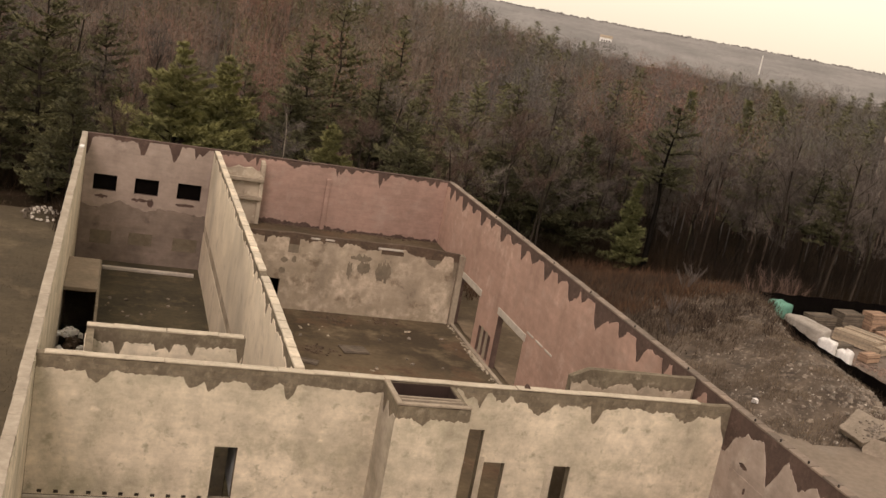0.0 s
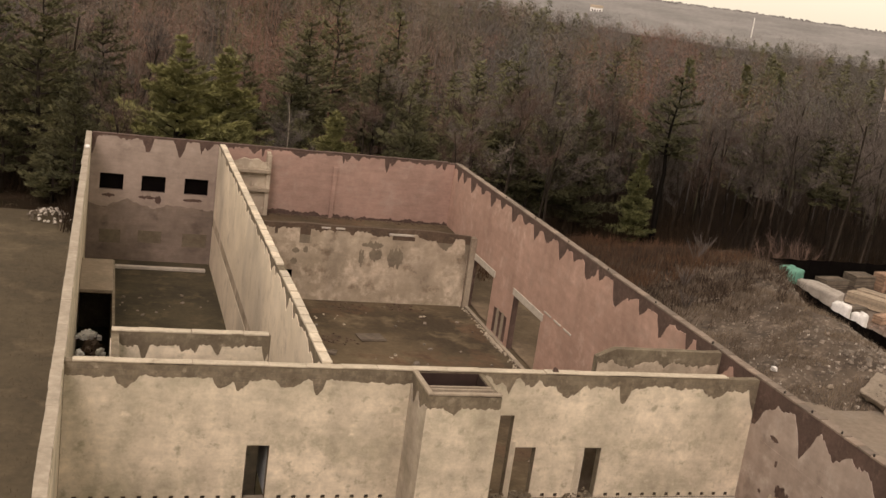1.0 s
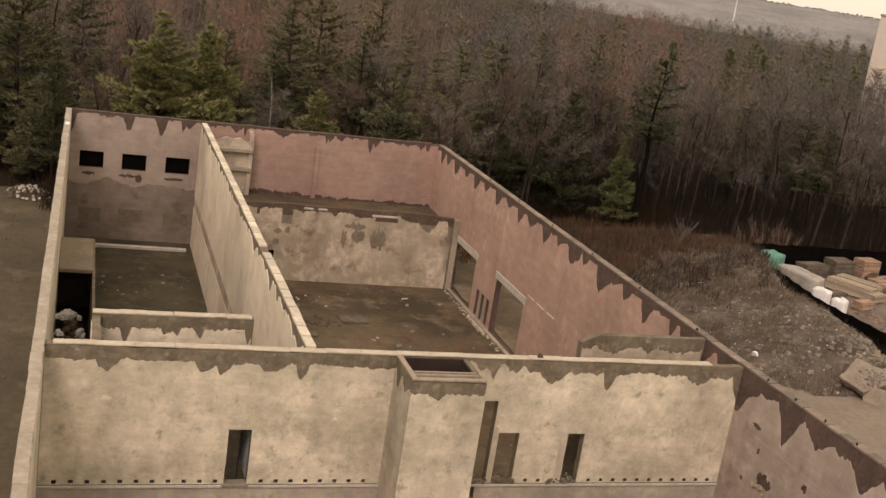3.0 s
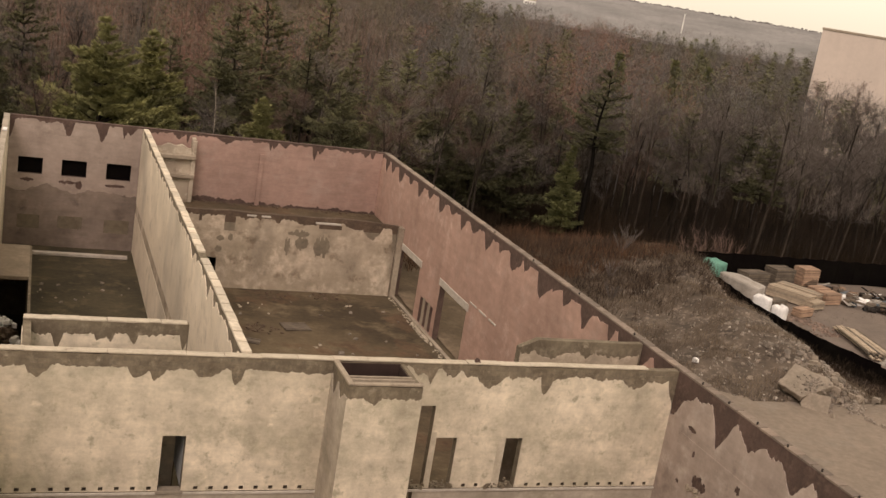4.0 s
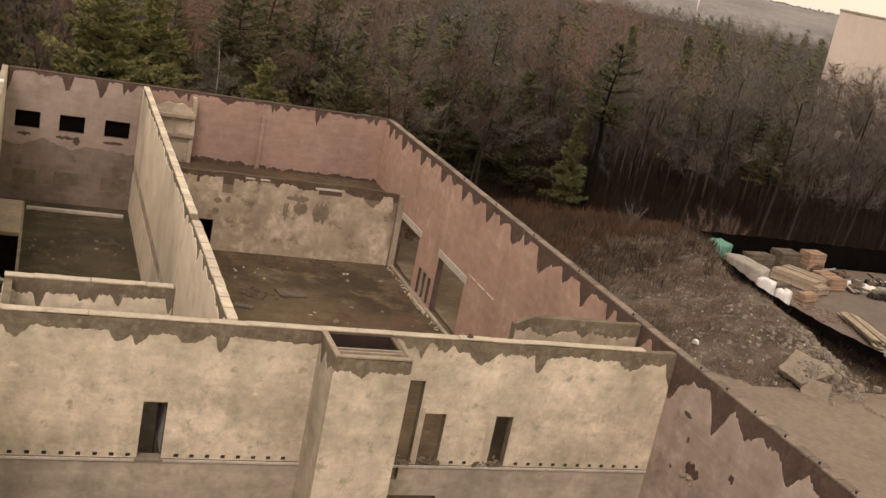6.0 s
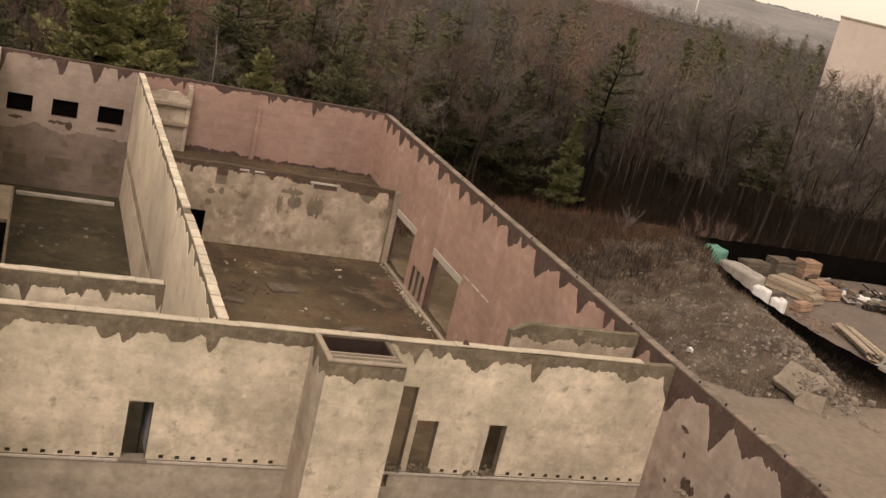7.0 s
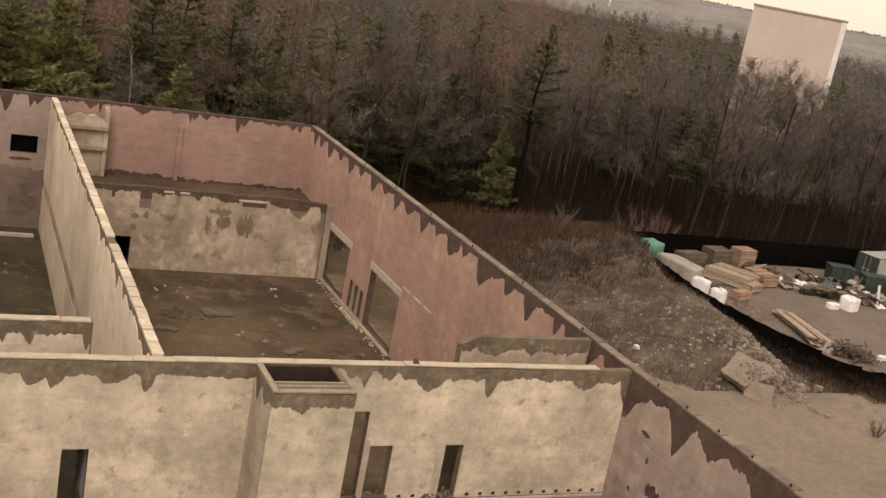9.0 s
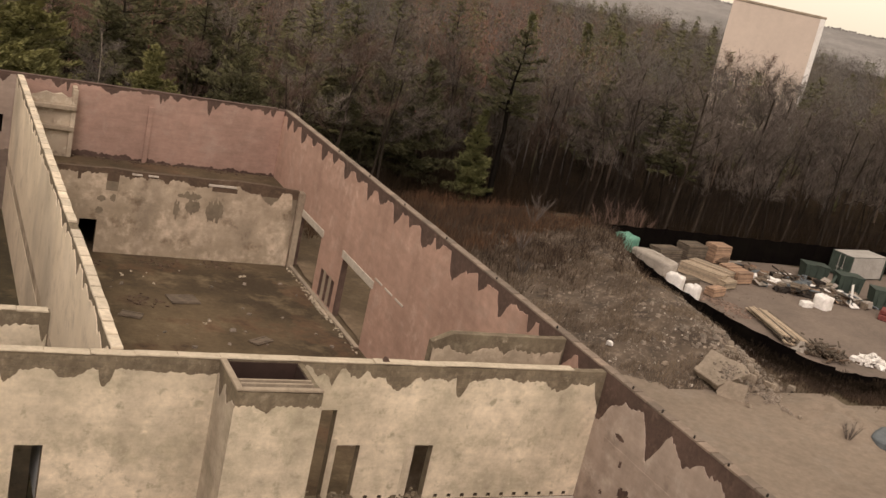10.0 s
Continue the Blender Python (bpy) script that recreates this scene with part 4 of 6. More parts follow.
def slab_block(label, at, rot, ring, thick, seed):
    """A broken slab: an uneven outline with chipped edges, thick at one side."""
    r = random.Random(seed)
    out = []
    for (xa, ya), (xb, yb) in zip(ring, ring[1:] + ring[:1]):
        m = max(2, round(math.hypot(xb - xa, yb - ya) / 0.35))
        for k in range(m):
            chip = 0 if k == 0 else 1
            out.append((xa + (xb - xa) * k / m + chip * r.gauss(0, .035), ya + (yb - ya) * k / m + chip * r.gauss(0, .035)))
    n = len(out)
    g = Geo()
    g.v = [(a * .93 + r.gauss(0, .03), b * .93 + r.gauss(0, .03), -thick + r.gauss(0, .03)) for a, b in out] + [(a, b, -0.06) for a, b in out] + [(a * .97, b * .97, r.gauss(0, .012)) for a, b in out]
    g.f = [tuple(range(n))[::-1], tuple(range(2 * n, 3 * n))] + [(o + i, o + (i + 1) % n, o + n + (i + 1) % n, o + n + i) for o in (0, n) for i in range(n)]
    ob = tagged(piece("concrete_slab", g, CONCRETE), label, "slab", "broken slabs by the mound")
    ob.matrix_basis = pose(*at, *rot)
    return ob


slab_block("large broken concrete slab tilted on a heap of rubble", (54.2, 20.5, 1.5), (17.5, -18, 2.7), [(-1.05, -1.25), (1.75, -1.3), (2.0, -.5), (1.3, .6), (.76, 1.82), (-1.6, .67)], 0.5, 1)
slab_block("square broken concrete block leaning on the larger slab", (54.35, 18.75, 0.6), (68, -3, -42), [(-.92, -.62), (.95, -.72), (.9, .66), (-.95, .6)], 0.7, 2)
slab_block("broken concrete slab lying among rubble", (57.4, 20.9, 1.15), (14, 12, 50), [(-.8, -.6), (.8, -.5), (.6, .6), (-.5, .7)], 0.4, 3)
sg, sgr = Geo(), random.Random(63)
for k in range(90):
    u, w = sgr.gauss(.5, .55), sgr.gauss(-.55, .4)
    sg.lump((54.2 + .95 * u - .05 * w, 20.5 + .04 * u + .95 * w, 1.5 + .31 * u + .3 * w + .03), sgr.uniform(.05, .13), sgr, .6)
for k in range(260):
    u = sgr.random()
    x, y = 57.2 + 2.6 * u + sgr.gauss(0, .6), 20.8 - 5.2 * u + sgr.gauss(0, .7)
    sg.lump((x, y, max(mound_z(x, y), .12) + .03), sgr.uniform(.05, .14) * (2 if k % 12 == 0 else 1), sgr, .7)
for k in range(420):
    x, y = sgr.gauss(58.2, 1.5), 22.4 + 8.0 * sgr.random() ** 1.4
    sg.lump((x, y, max(mound_z(x, y), .12) + .04), sgr.uniform(.05, .13) * (2.2 if k % 11 == 0 else 1), sgr, .8)
tagged(piece("slab_rubble", sg, STONE), "tan crumbled concrete on and beside the broken slab", "rubble", "", "stuff")
for k in range(130):
    w, r = heap_rng.uniform(0, 6.28), abs(heap_rng.gauss(0, 2.6))
    g = Geo()
    for q in range(2):
        g.lump((heap_rng.uniform(-.12, .12), heap_rng.uniform(-.12, .12), q * .08), heap_rng.uniform(0.10, 0.22) * (1.9 if k % 9 == 0 else 1), heap_rng, 0.7)
    x, y = 58.2 + 0.8 * r * math.cos(w) + 0.12 * (y_ := 1.5 * r * math.sin(w)), 22.0 + y_
    ob = tagged(piece("rubble_block", g, STONE if k % 3 else CONCRETE), "rough block of broken concrete by the mound", "rubble", "blocks by the mound")
    ob.matrix_basis = pose(x, y, max(mound_z(x, y), 0.1) + 0.06)

# low spoil heap at the end of the dirt lot
g = Geo()
n = 26
g.v = [(57.5 + 7 * i / n, 11 + 9 * j / n, 0.05 + 0.8 * math.sin(math.pi * i / n) * math.sin(math.pi * j / n) * (1 + 0.6 * noise.noise(Vector((i * .3, j * .3, 0))))) for j in range(n + 1) for i in range(n + 1)]
g.f = [(j * (n + 1) + i, j * (n + 1) + i + 1, (j + 1) * (n + 1) + i + 1, (j + 1) * (n + 1) + i) for j in range(n) for i in range(n)]
tagged(piece("spoil_heap", g, DIRT, smooth=True), "low heap of tan spoil beside the fence", "mound", "", "structure")


# ---- fences ----
def fence(name, label, pts, high, spacing=2.4):
    e = thing(name, label, "fence", (0, 0, 0))
    for (xa, ya), (xb, yb) in zip(pts[:-1], pts[1:]):
        ln = math.hypot(xb - xa, yb - ya)
        n = max(1, round(ln / spacing))
        for k in range(n):
            x0, y0, x1, y1 = xa + (xb - xa) * k / n, ya + (yb - ya) * k / n, xa + (xb - xa) * (k + 1) / n, ya + (yb - ya) * (k + 1) / n
            piece("post", Geo().tube((x0, y0, 0.0), (x0, y0, high * min(1.0, 0.55 + max(0.0, y0 - 18) * 0.05) + 0.04), 0.04, 0.04, 6, True), BLACK_FABRIC, e)
            g = Geo()
            m = 6
            nx, ny = -(y1 - y0) / ln * n, (x1 - x0) / ln * n
            for side in (0, 1):
                for i in range(m + 1):
                    for j in range(4):
                        u = i / m
                        z = 0.02 + (high * min(1.0, 0.55 + max(0.0, y0 - 18) * 0.05) - 0.10 * math.sin(math.pi * u) * (1 + noise.noise(Vector((x0, y0, 3))))) * j / 3
                        b = 0.12 * noise.noise(Vector((x0 + u * 3, y0, j * 0.7))) * math.sin(math.pi * u) + side * 0.012
                        g.v.append((x0 + (x1 - x0) * u + nx * b, y0 + (y1 - y0) * u + ny * b, z))
            o = (m + 1) * 4
            for i in range(m):
                for j in range(3):
                    q = (i * 4 + j, (i + 1) * 4 + j, (i + 1) * 4 + j + 1, i * 4 + j + 1)
                    g.f += [q, tuple(o + t for t in q[::-1])]
                g.f.append((i * 4 + 3, (i + 1) * 4 + 3, o + (i + 1) * 4 + 3, o + i * 4 + 3))
            piece("fabric_panel", g, BLACK_FABRIC, e)
    return e


YARD_LINE = [(64.7, 52.4), (63.7, 44.0), (62.6, 37.7), (63.2, 29.3), (64.5, 24.2), (66.3, 21.7), (69.8, 20.8), (77.0, 21.3), (84.0, 21.6)]
fence("yard_fence", "black fabric fence between the mound and the yard", YARD_LINE, 1.65)
fence("back_fence", "tall black fabric fence along the edge of the woods", [(64.7, 52.4), (72.0, 52.6), (90.0, 52.8), (115.0, 52.6), (135.0, 52.6)], 2.6)


# ---- yard things ----
def lumber_stack(label, at, turn, long, wide, layers, mat, board=0.2, thick=0.09, band=True):
    e = thing("lumber_stack", label, "lumber stack", at, turn, "stacks in the yard")
    n = max(2, int(wide / board))
    r = random.Random(int(at[0] * 100 + at[1]))
    g0 = Geo().box(-long / 2, long / 2, 0.004, board - 0.008, 0, thick - 0.006)
    me = g0.mesh("board", mat)
    z = 0.12
    for s in (-0.36, 0.36):
        piece("bearer", Geo().box(s * long - 0.06, s * long + 0.06, 0, wide, 0, 0.12), TIMBER_GREY, e)
    for k in range(layers):
        for i in range(n):
            if 0 < i < n - 1 and k < layers - 1:
                continue
            o = new("board", me)
            o.matrix_basis = pose(r.uniform(-.06, .06), i * board, z)
            child(o, e)
        if k < layers - 1 and n > 2:
            piece("core", Geo().box(-long / 2 + .03, long / 2 - .03, board, (n - 1) * board - .01, z, z + thick - .01), mat, e)
        z += thick + (0.03 if k % 5 == 4 else 0)
    return e


STACKS = [
    ("tall stack of orange-brown boards", (77.8, 50.0), 8, 2.2, 1.6, 19, TIMBER_ORANGE), ("stack of weathered dark boards", (74.4, 49.8), 8, 2.6, 1.8, 17, TIMBER_GREY),
    ("stack of weathered dark boards", (70.6, 49.0), 10, 3.0, 1.6, 13, TIMBER_GREY), ("low stack of sawn boards", (70.6, 44.2), -62, 4.4, 1.5, 11, TIMBER),
    ("low stack of sawn boards", (72.8, 45.6), -62, 4.4, 1.5, 10, TIMBER), ("stack of orange-brown boards", (75.9, 43.9), 12, 2.3, 1.5, 11, TIMBER_ORANGE),
    ("stack of orange-brown boards", (76.6, 46.4), 15, 2.2, 1.3, 9, TIMBER_ORANGE), ("small stack of sawn boards", (72.6, 41.9), 20, 2.0, 1.2, 8, TIMBER),
    ("small stack of sawn boards", (69.3, 39.4), 20, 2.0, 1.1, 8, TIMBER_ORANGE), ("small stack of weathered boards", (67.6, 41.2), 20, 2.2, 1.3, 9, TIMBER_GREY),
]
for lab, (x, y), turn, lo, wi, la, mat in STACKS:
    lumber_stack(lab + " in the gravel yard", (x, y, 0.2), turn, lo, wi, la, mat)

pile = thing("timber_pile", "long pale timbers piled beside the black fence", "timber pile", (70.2, 32.2, 0.2), -15)
tr = random.Random(5)
for k in range(36):
    layer, i = k // 9, k % 9
    if layer == 3 and i > 4:
        continue
    ln = 8.4 - 0.5 * layer + tr.uniform(-.4, .4)
    g = Geo().box(-0.115, 0.115, -ln / 2, ln / 2, 0, 0.11, bevel=0.008)
    o = piece("timber", g, TIMBER if tr.random() < .8 else TIMBER_GREY, pile)
    o.matrix_basis = pose((i - 4) * 0.245 - 0.1 * layer + tr.uniform(-.03, .03), tr.uniform(-.3, .3), 0.12 + 0.125 * layer, 0, tr.uniform(-6, 6), tr.uniform(-3.5, 3.5) + (i - 4) * 0.5)
for s in (-2.8, 0, 2.8):
    piece("bearer", Geo().box(-1.1, 1.1, s - .07, s + .07, 0, .115), TIMBER_GREY, pile)


def draped(name, label, cat, at, turn, size, mat, seed):
    """A sheet thrown over a load: a soft bulging box with folds down to the ground."""
    g = Geo()
    n, r = 14, 6
    x, y, z = size
    for j in range(r + 1):
        for i in range(n * 2):
            w = math.pi * i / n
            c, s = math.cos(w), math.sin(w)
            k = (abs(c) ** 5 + abs(s) ** 5) ** -0.2
            f = 1.0 if j < 4 else (0.8, 0.45, 0.0)[j - 4]
            h = (0.0, 0.45, 0.8, 0.95, 1.0, 1.03, 1.05)[j]
            fold = 1 + 0.09 * noise.noise(Vector((w * 3, seed, 0))) * (1.6 - h)
            g.v.append((c * k * x / 2 * f * fold, s * k * y / 2 * f * fold, z * h * (1 + 0.18 * noise.noise(Vector((c * 1.5, s * 1.5, seed))))))
    m = n * 2
    for j in range(r):
        for i in range(m):
            g.f.append((j * m + i, j * m + (i + 1) % m, (j + 1) * m + (i + 1) % m, (j + 1) * m + i))
    ob = tagged(piece(name, g, mat, smooth=True), label, cat)
    ob.matrix_basis = pose(*at, 0, 0, turn)
    return ob


draped("tarpaulin", "mint green tarpaulin over a load by the fence", "tarpaulin", (66.2, 50.6, 0.2), 10, (2.2, 1.8, 2.0), TARP_GREEN, 1)
draped("tarpaulin", "grey-beige sheet over a long load", "tarpaulin", (66.7, 46.4, 0.2), -78, (5.0, 1.8, 1.45), TARP_GREY, 2)
draped("white_bag", "white bulk bag standing by the fence", "bag", (65.0, 40.6, 0.2), -65, (1.7, 0.9, 1.5), WHITE, 3)
draped("white_bag", "white bulk bag standing by the fence", "bag", (65.2, 38.2, 0.2), -65, (1.4, 0.85, 1.4), WHITE, 4)
g = Geo()
hr = random.Random(8)
for k in range(46):
    r, w = hr.random() ** .5, hr.uniform(0, 6.28)
    g.lump((1.5 * r * math.cos(w), 1.1 * r * math.sin(w), 0.1 + 0.75 * (1 - r) * hr.uniform(.4, 1)), hr.uniform(.15, .42), hr, 0.6)
ob = tagged(piece("white_heap", g, WHITE), "lumpy heap of white plastic scraps on the gravel", "heap", "", "stuff")
ob.matrix_basis = pose(74.3, 25.6, 0.25)
draped("white_bag", "white bulk bag among the scrap", "bag", (81.2, 38.8, 0.2), 20, (1.7, 1.5, 1.2), WHITE, 6)
draped("white_bag", "small white bag on the gravel", "bag", (79.3, 38.9, 0.2), 0, (1.2, 0.9, 0.5), WHITE, 7)
draped("tarpaulin", "blue-grey sheet lying beside the dirt lot", "tarpaulin", (62.8, 12.2, 0.1), 30, (3.4, 2.4, 0.5), BLUE_GREY, 8)

def plaster_lumps(label, at, wide, high, n, seed):
    r0 = random.Random(seed)
    g = Geo()
    for k in range(n):
        r, w, f = wide * r0.random() ** .5, r0.uniform(0, 6.28), r0.random()
        g.lump((r * math.cos(w) * (1.1 - f), r * math.sin(w) * (1.1 - f), high * f), r0.uniform(.1, .22), r0, .8)
    ob = tagged(piece("plaster_heap", g, WHITE), label, "rubble", "", "stuff")
    ob.matrix_basis = pose(*at)


plaster_lumps("heap of white broken plaster on the stairwell rubble", (0.75, 23.4, 2.35), 0.75, 0.36, 44, 12)
plaster_lumps("small scrap of white plaster in the stairwell", (1.5, 20.6, 2.35), 0.3, 0.35, 10, 13)
plaster_lumps("small scrap of white plaster in the stairwell", (0.32, 20.6, 2.35), 0.2, 0.2, 6, 14)

g, dbr = Geo(), random.Random(91)
for k in range(260):
    y = dbr.uniform(34.5, 41.5)
    g.lump((67.6 + (41 - y) * 0.25 + dbr.gauss(0, 0.8), y, 0.22), dbr.uniform(0.06, 0.2), dbr, 0.6)
tagged(piece("brick_scraps", g, surface("pinkish_brick_scraps", [(0.27, 0.195, 0.155), (0.18, 0.13, 0.105)], 0.8, 5.0, per="island")), "pinkish broken bricks strewn beside the fence", "rubble", "", "stuff")

# scrap heap of mixed crates, pipes and boards
sr = random.Random(11)
mats = [TIMBER_GREY, IRON, TIMBER_GREY, CONCRETE, TARP_GREY, BLUE_GREY, TIMBER_GREY, TIMBER_ORANGE, WHITE, IRON, BROWN_BRICK, BROWN_BRICK]
for k in range(150):
    x, y = (sr.uniform(77.5, 88), 0)
    y = 44.6 - (x - 82) * 0.45 + sr.uniform(-3.2, 3.6)
    m = sr.choice(mats)
    if k % 7 in (1, 5):
        g = Geo()
        for q in range(3):
            g.lump((sr.uniform(-.4, .4), sr.uniform(-.4, .4), .2), sr.uniform(.25, .55), sr, .7)
        ob = tagged(piece("scrap_lump", g, m), "battered lump of scrap in the heap", "scrap", "scrap in the yard")
        ob.matrix_basis = pose(x, y, 0.3, 0, 0, sr.uniform(0, 180))
    elif k % 3 == 0:
        g = Geo()
        a, b, c = sr.uniform(.5, 1.3), sr.uniform(.4, 1.0), sr.uniform(.35, .95)
        g.box(-a / 2, a / 2, -b / 2, b / 2, 0, c, bevel=0.03)
        for s in (-0.3, 0.0, 0.3):
            g.box(s * a - .04, s * a + .04, -b / 2 - .02, b / 2 + .02, 0.02, c + 0.02)
        ob = tagged(piece("crate", g, m), "battered crate in the scrap heap", "crate", "scrap in the yard")
        ob.matrix_basis = pose(x, y, 0.2, sr.uniform(-8, 8), sr.uniform(-8, 8), sr.uniform(0, 180))
    elif k % 3 == 1:
        ln = sr.uniform(1.2, 3.5)
        ob = tagged(piece("scrap_pipe", Geo().tube((-ln / 2, 0, 0), (ln / 2, 0, 0), 0.09, 0.09, 8, True), m), "old pipe lying in the scrap heap", "pipe", "scrap in the yard")
        ob.matrix_basis = pose(x, y, 0.3 + sr.uniform(0, .7), 0, sr.uniform(-16, 16), sr.uniform(0, 180))
    else:
        ln = sr.uniform(0.8, 2.2)
        ob = tagged(piece("scrap_sheet", Geo().box(-ln / 2, ln / 2, -.5, .5, 0, 0.06, bevel=0.01).box(-ln / 2, ln / 2, -.05, .05, .06, .12), m), "loose metal sheet lying in the heap", "scrap", "scrap in the yard")
        ob.matrix_basis = pose(x, y, 0.3 + sr.uniform(0, .6), sr.uniform(-40, 40), sr.uniform(-20, 20), sr.uniform(0, 180))


def container(at, turn):
    e = thing("shipping_container", "container with a dark green end and pale ribbed side", "container", at, turn)
    x, y, z = 6.1, 2.5, 2.6
    piece("body", Geo().box(-x / 2 + .06, x / 2 - .06, -y / 2 + .06, y / 2 - .06, .1, z - .05), GREEN_PAINT, e)
    for s in (-1, 1):
        g = Geo().box(-x / 2 + .08, x / 2 - .08, s * (y / 2 - .045) - .012, s * (y / 2 - .045) + .012, .15, z - .12)
        side = piece("side_wall", g, GREY_PAINT, e, "pale ribbed side wall")
        n = 24
        rib = Geo().box(0, (x - .24) / n * 0.55, s * (y / 2 - .005) - .03, s * (y / 2 - .005) + .015, .18, z - .15).mesh("rib", GREY_PAINT)
        for i in range(n):
            o = child(new("rib", rib), side)
            o.matrix_basis = pose(-x / 2 + .12 + (x - .24) * i / n, 0, 0)
    piece("roof", Geo().box(-x / 2, x / 2, -y / 2, y / 2, z - .05, z + .03, bevel=0.02), GREY_PAINT, e)
    for sx in (-1, 1):
        for sy in (-1, 1):
            piece("corner_post", Geo().box(sx * x / 2 - .08, sx * x / 2 + .08, sy * y / 2 - .08, sy * y / 2 + .08, 0, z, bevel=.01), GREEN_PAINT, e)
    for s in (-1, 1):
        d = piece("door", Geo().box(-x / 2 - .02, -x / 2 + .05, s * .6 - .55, s * .6 + .55, .15, z - .12, bevel=.01), GREEN_PAINT, e, "dark green end door")
        piece("lock_bar", Geo().tube((-x / 2 - .05, s * .3, .2), (-x / 2 - .05, s * .3, z - .2), .025, .025, 6, True), GREY_PAINT, d)
        piece("handle", Geo().box(-x / 2 - .09, -x / 2 - .055, s * .3 - .2, s * .3 + .2, 1.0, 1.05), GREY_PAINT, d)
    return e


container((96.5, 50.2, 0.2), 10)


def dumpster(at, turn, k):
    e = thing("waste_container", "dark green steel waste container in the yard", "waste container", at, turn, "waste containers")
    g = Geo()
    for (z, s) in ((0.15, .9), (1.5 * k, 1.0)):
        g.v += [(-1.3 * s, -.9 * s, z), (1.3 * s, -.9 * s, z), (1.3 * s, .9 * s, z), (-1.3 * s, .9 * s, z)]
    g.f = [(3, 2, 1, 0), (4, 5, 6, 7), (0, 1, 5, 4), (1, 2, 6, 5), (2, 3, 7, 6), (3, 0, 4, 7)]
    piece("body", g, GREEN_PAINT, e)
    lid = piece("lid", Geo().box(-1.36, 1.36, -.95, .95, 1.5 * k + .01, 1.5 * k + .09, bevel=.02), GREEN_PAINT, e)
    piece("lid_handle", Geo().tube((-.4, -.97, 1.5 * k + .13), (.4, -.97, 1.5 * k + .13), .025, .025, 6, True), IRON, lid)
    for s in (-.8, 0, .8):
        piece("rib", Geo().box(s - .05, s + .05, -.99, -.9, .2, 1.5 * k - .05), GREEN_PAINT, e)
    for s in (-1, 1):
        piece("skid", Geo().box(s * .9 - .08, s * .9 + .08, -.8, .8, 0, .15), IRON, e)
    return e


for x, y, w, k in ((87.9, 47.6, -20, 1.1), (89.4, 44.3, -20, 1.2), (90.0, 40.0, -25, 1.25)):
    dumpster((x, y, 0.2), w, k)
ob = tagged(piece("white_board", Geo().box(-.35, .35, -.04, .04, 0, 2.2, bevel=.01).box(-.3, .3, .04, .08, .3, .4), WHITE), "white board leaning among the scrap", "board")
ob.matrix_basis = pose(85.7, 39.6, 0.2, -12, 8, 30)
ob = tagged(piece("steel_beam", Geo().box(-2.2, 2.2, -.12, .12, 0, .03).box(-2.2, 2.2, -.12, .12, .22, .25).box(-2.2, 2.2, -.015, .015, .03, .22), GREEN_PAINT), "green steel beam leaning on a waste container", "beam")
ob.matrix_basis = pose(87.6, 44.4, 1.1, 0, -28, 30)
ob = tagged(piece("scrap_sheet", Geo().box(-1.3, 1.3, -.6, .6, 0, .5, bevel=.06).box(-.9, .9, -.5, .5, .5, .9, bevel=.05), RED_PAINT), "faded red scrap metal on the gravel", "scrap")
ob.matrix_basis = pose(87.6, 37.0, 0.2, 0, 0, 40)

# brushwood heap and a crumpled sheet at the end of the timbers
hr = random.Random(83)
for mat, n, lab in ((TIMBER_GREY, 90, "heap of grey-brown broken sticks beside the timbers"), (BROWN_BRICK, 60, "heap of brown broken sticks beside the timbers")):
    g = Geo()
    for k in range(n):
        c = Vector((70.2 + hr.gauss(0, .7), 26.7 + hr.gauss(0, .9), .25 + abs(hr.gauss(.35, .35))))
        w, up = hr.uniform(0, 6.28), hr.gauss(0, .35)
        d = Vector((math.cos(w), math.sin(w), up)).normalized() * hr.uniform(.15, .45)
        g.tube(c - d, c + d, hr.uniform(.05, .13), hr.uniform(.03, .1), 5, True)
    tagged(piece("stick_heap", g, mat), lab, "sticks", "", "stuff")
g = Geo()
n = 12
g.v = [((i / n - .5) * 1.5, (j / n - .5) * 1.1, max(0.0, .55 * math.sin(math.pi * i / n) * math.sin(math.pi * j / n) * (1 + noise.noise(Vector((i * .45, j * .45, 5)))) + .12 * noise.noise(Vector((i * .9, j * .9, 2))))) for j in range(n + 1) for i in range(n + 1)]
g.f = [(j * (n + 1) + i, j * (n + 1) + i + 1, (j + 1) * (n + 1) + i + 1, (j + 1) * (n + 1) + i) for j in range(n) for i in range(n)]
ob = tagged(piece("crumpled_sheet", g, TARP_GREY), "crumpled pale sheet at the end of the timbers", "tarpaulin")
ob.matrix_basis = pose(68.9, 28.0, 0.21, 0, 0, 20)

# pale debris pile west of the ruin
dr = random.Random(21)
for mat, n, lab in ((CONCRETE_WHITE, 60, "pale broken concrete piled in the dry grass"), (TIMBER_GREY, 60, "dark broken rubble piled in the dry grass")):
    g = Geo()
    for k in range(n):
        r, w = 2.0 * dr.random() ** .5, dr.uniform(0, 6.28)
        g.lump((-3.2 + r * math.cos(w), 60.2 + 1.1 * r * math.sin(w), 0.1 + 0.9 * max(0, 1 - r / 2.0)), dr.uniform(.06, .19), dr)
    tagged(piece("debris_pile", g, mat), lab, "rubble", "", "stuff")

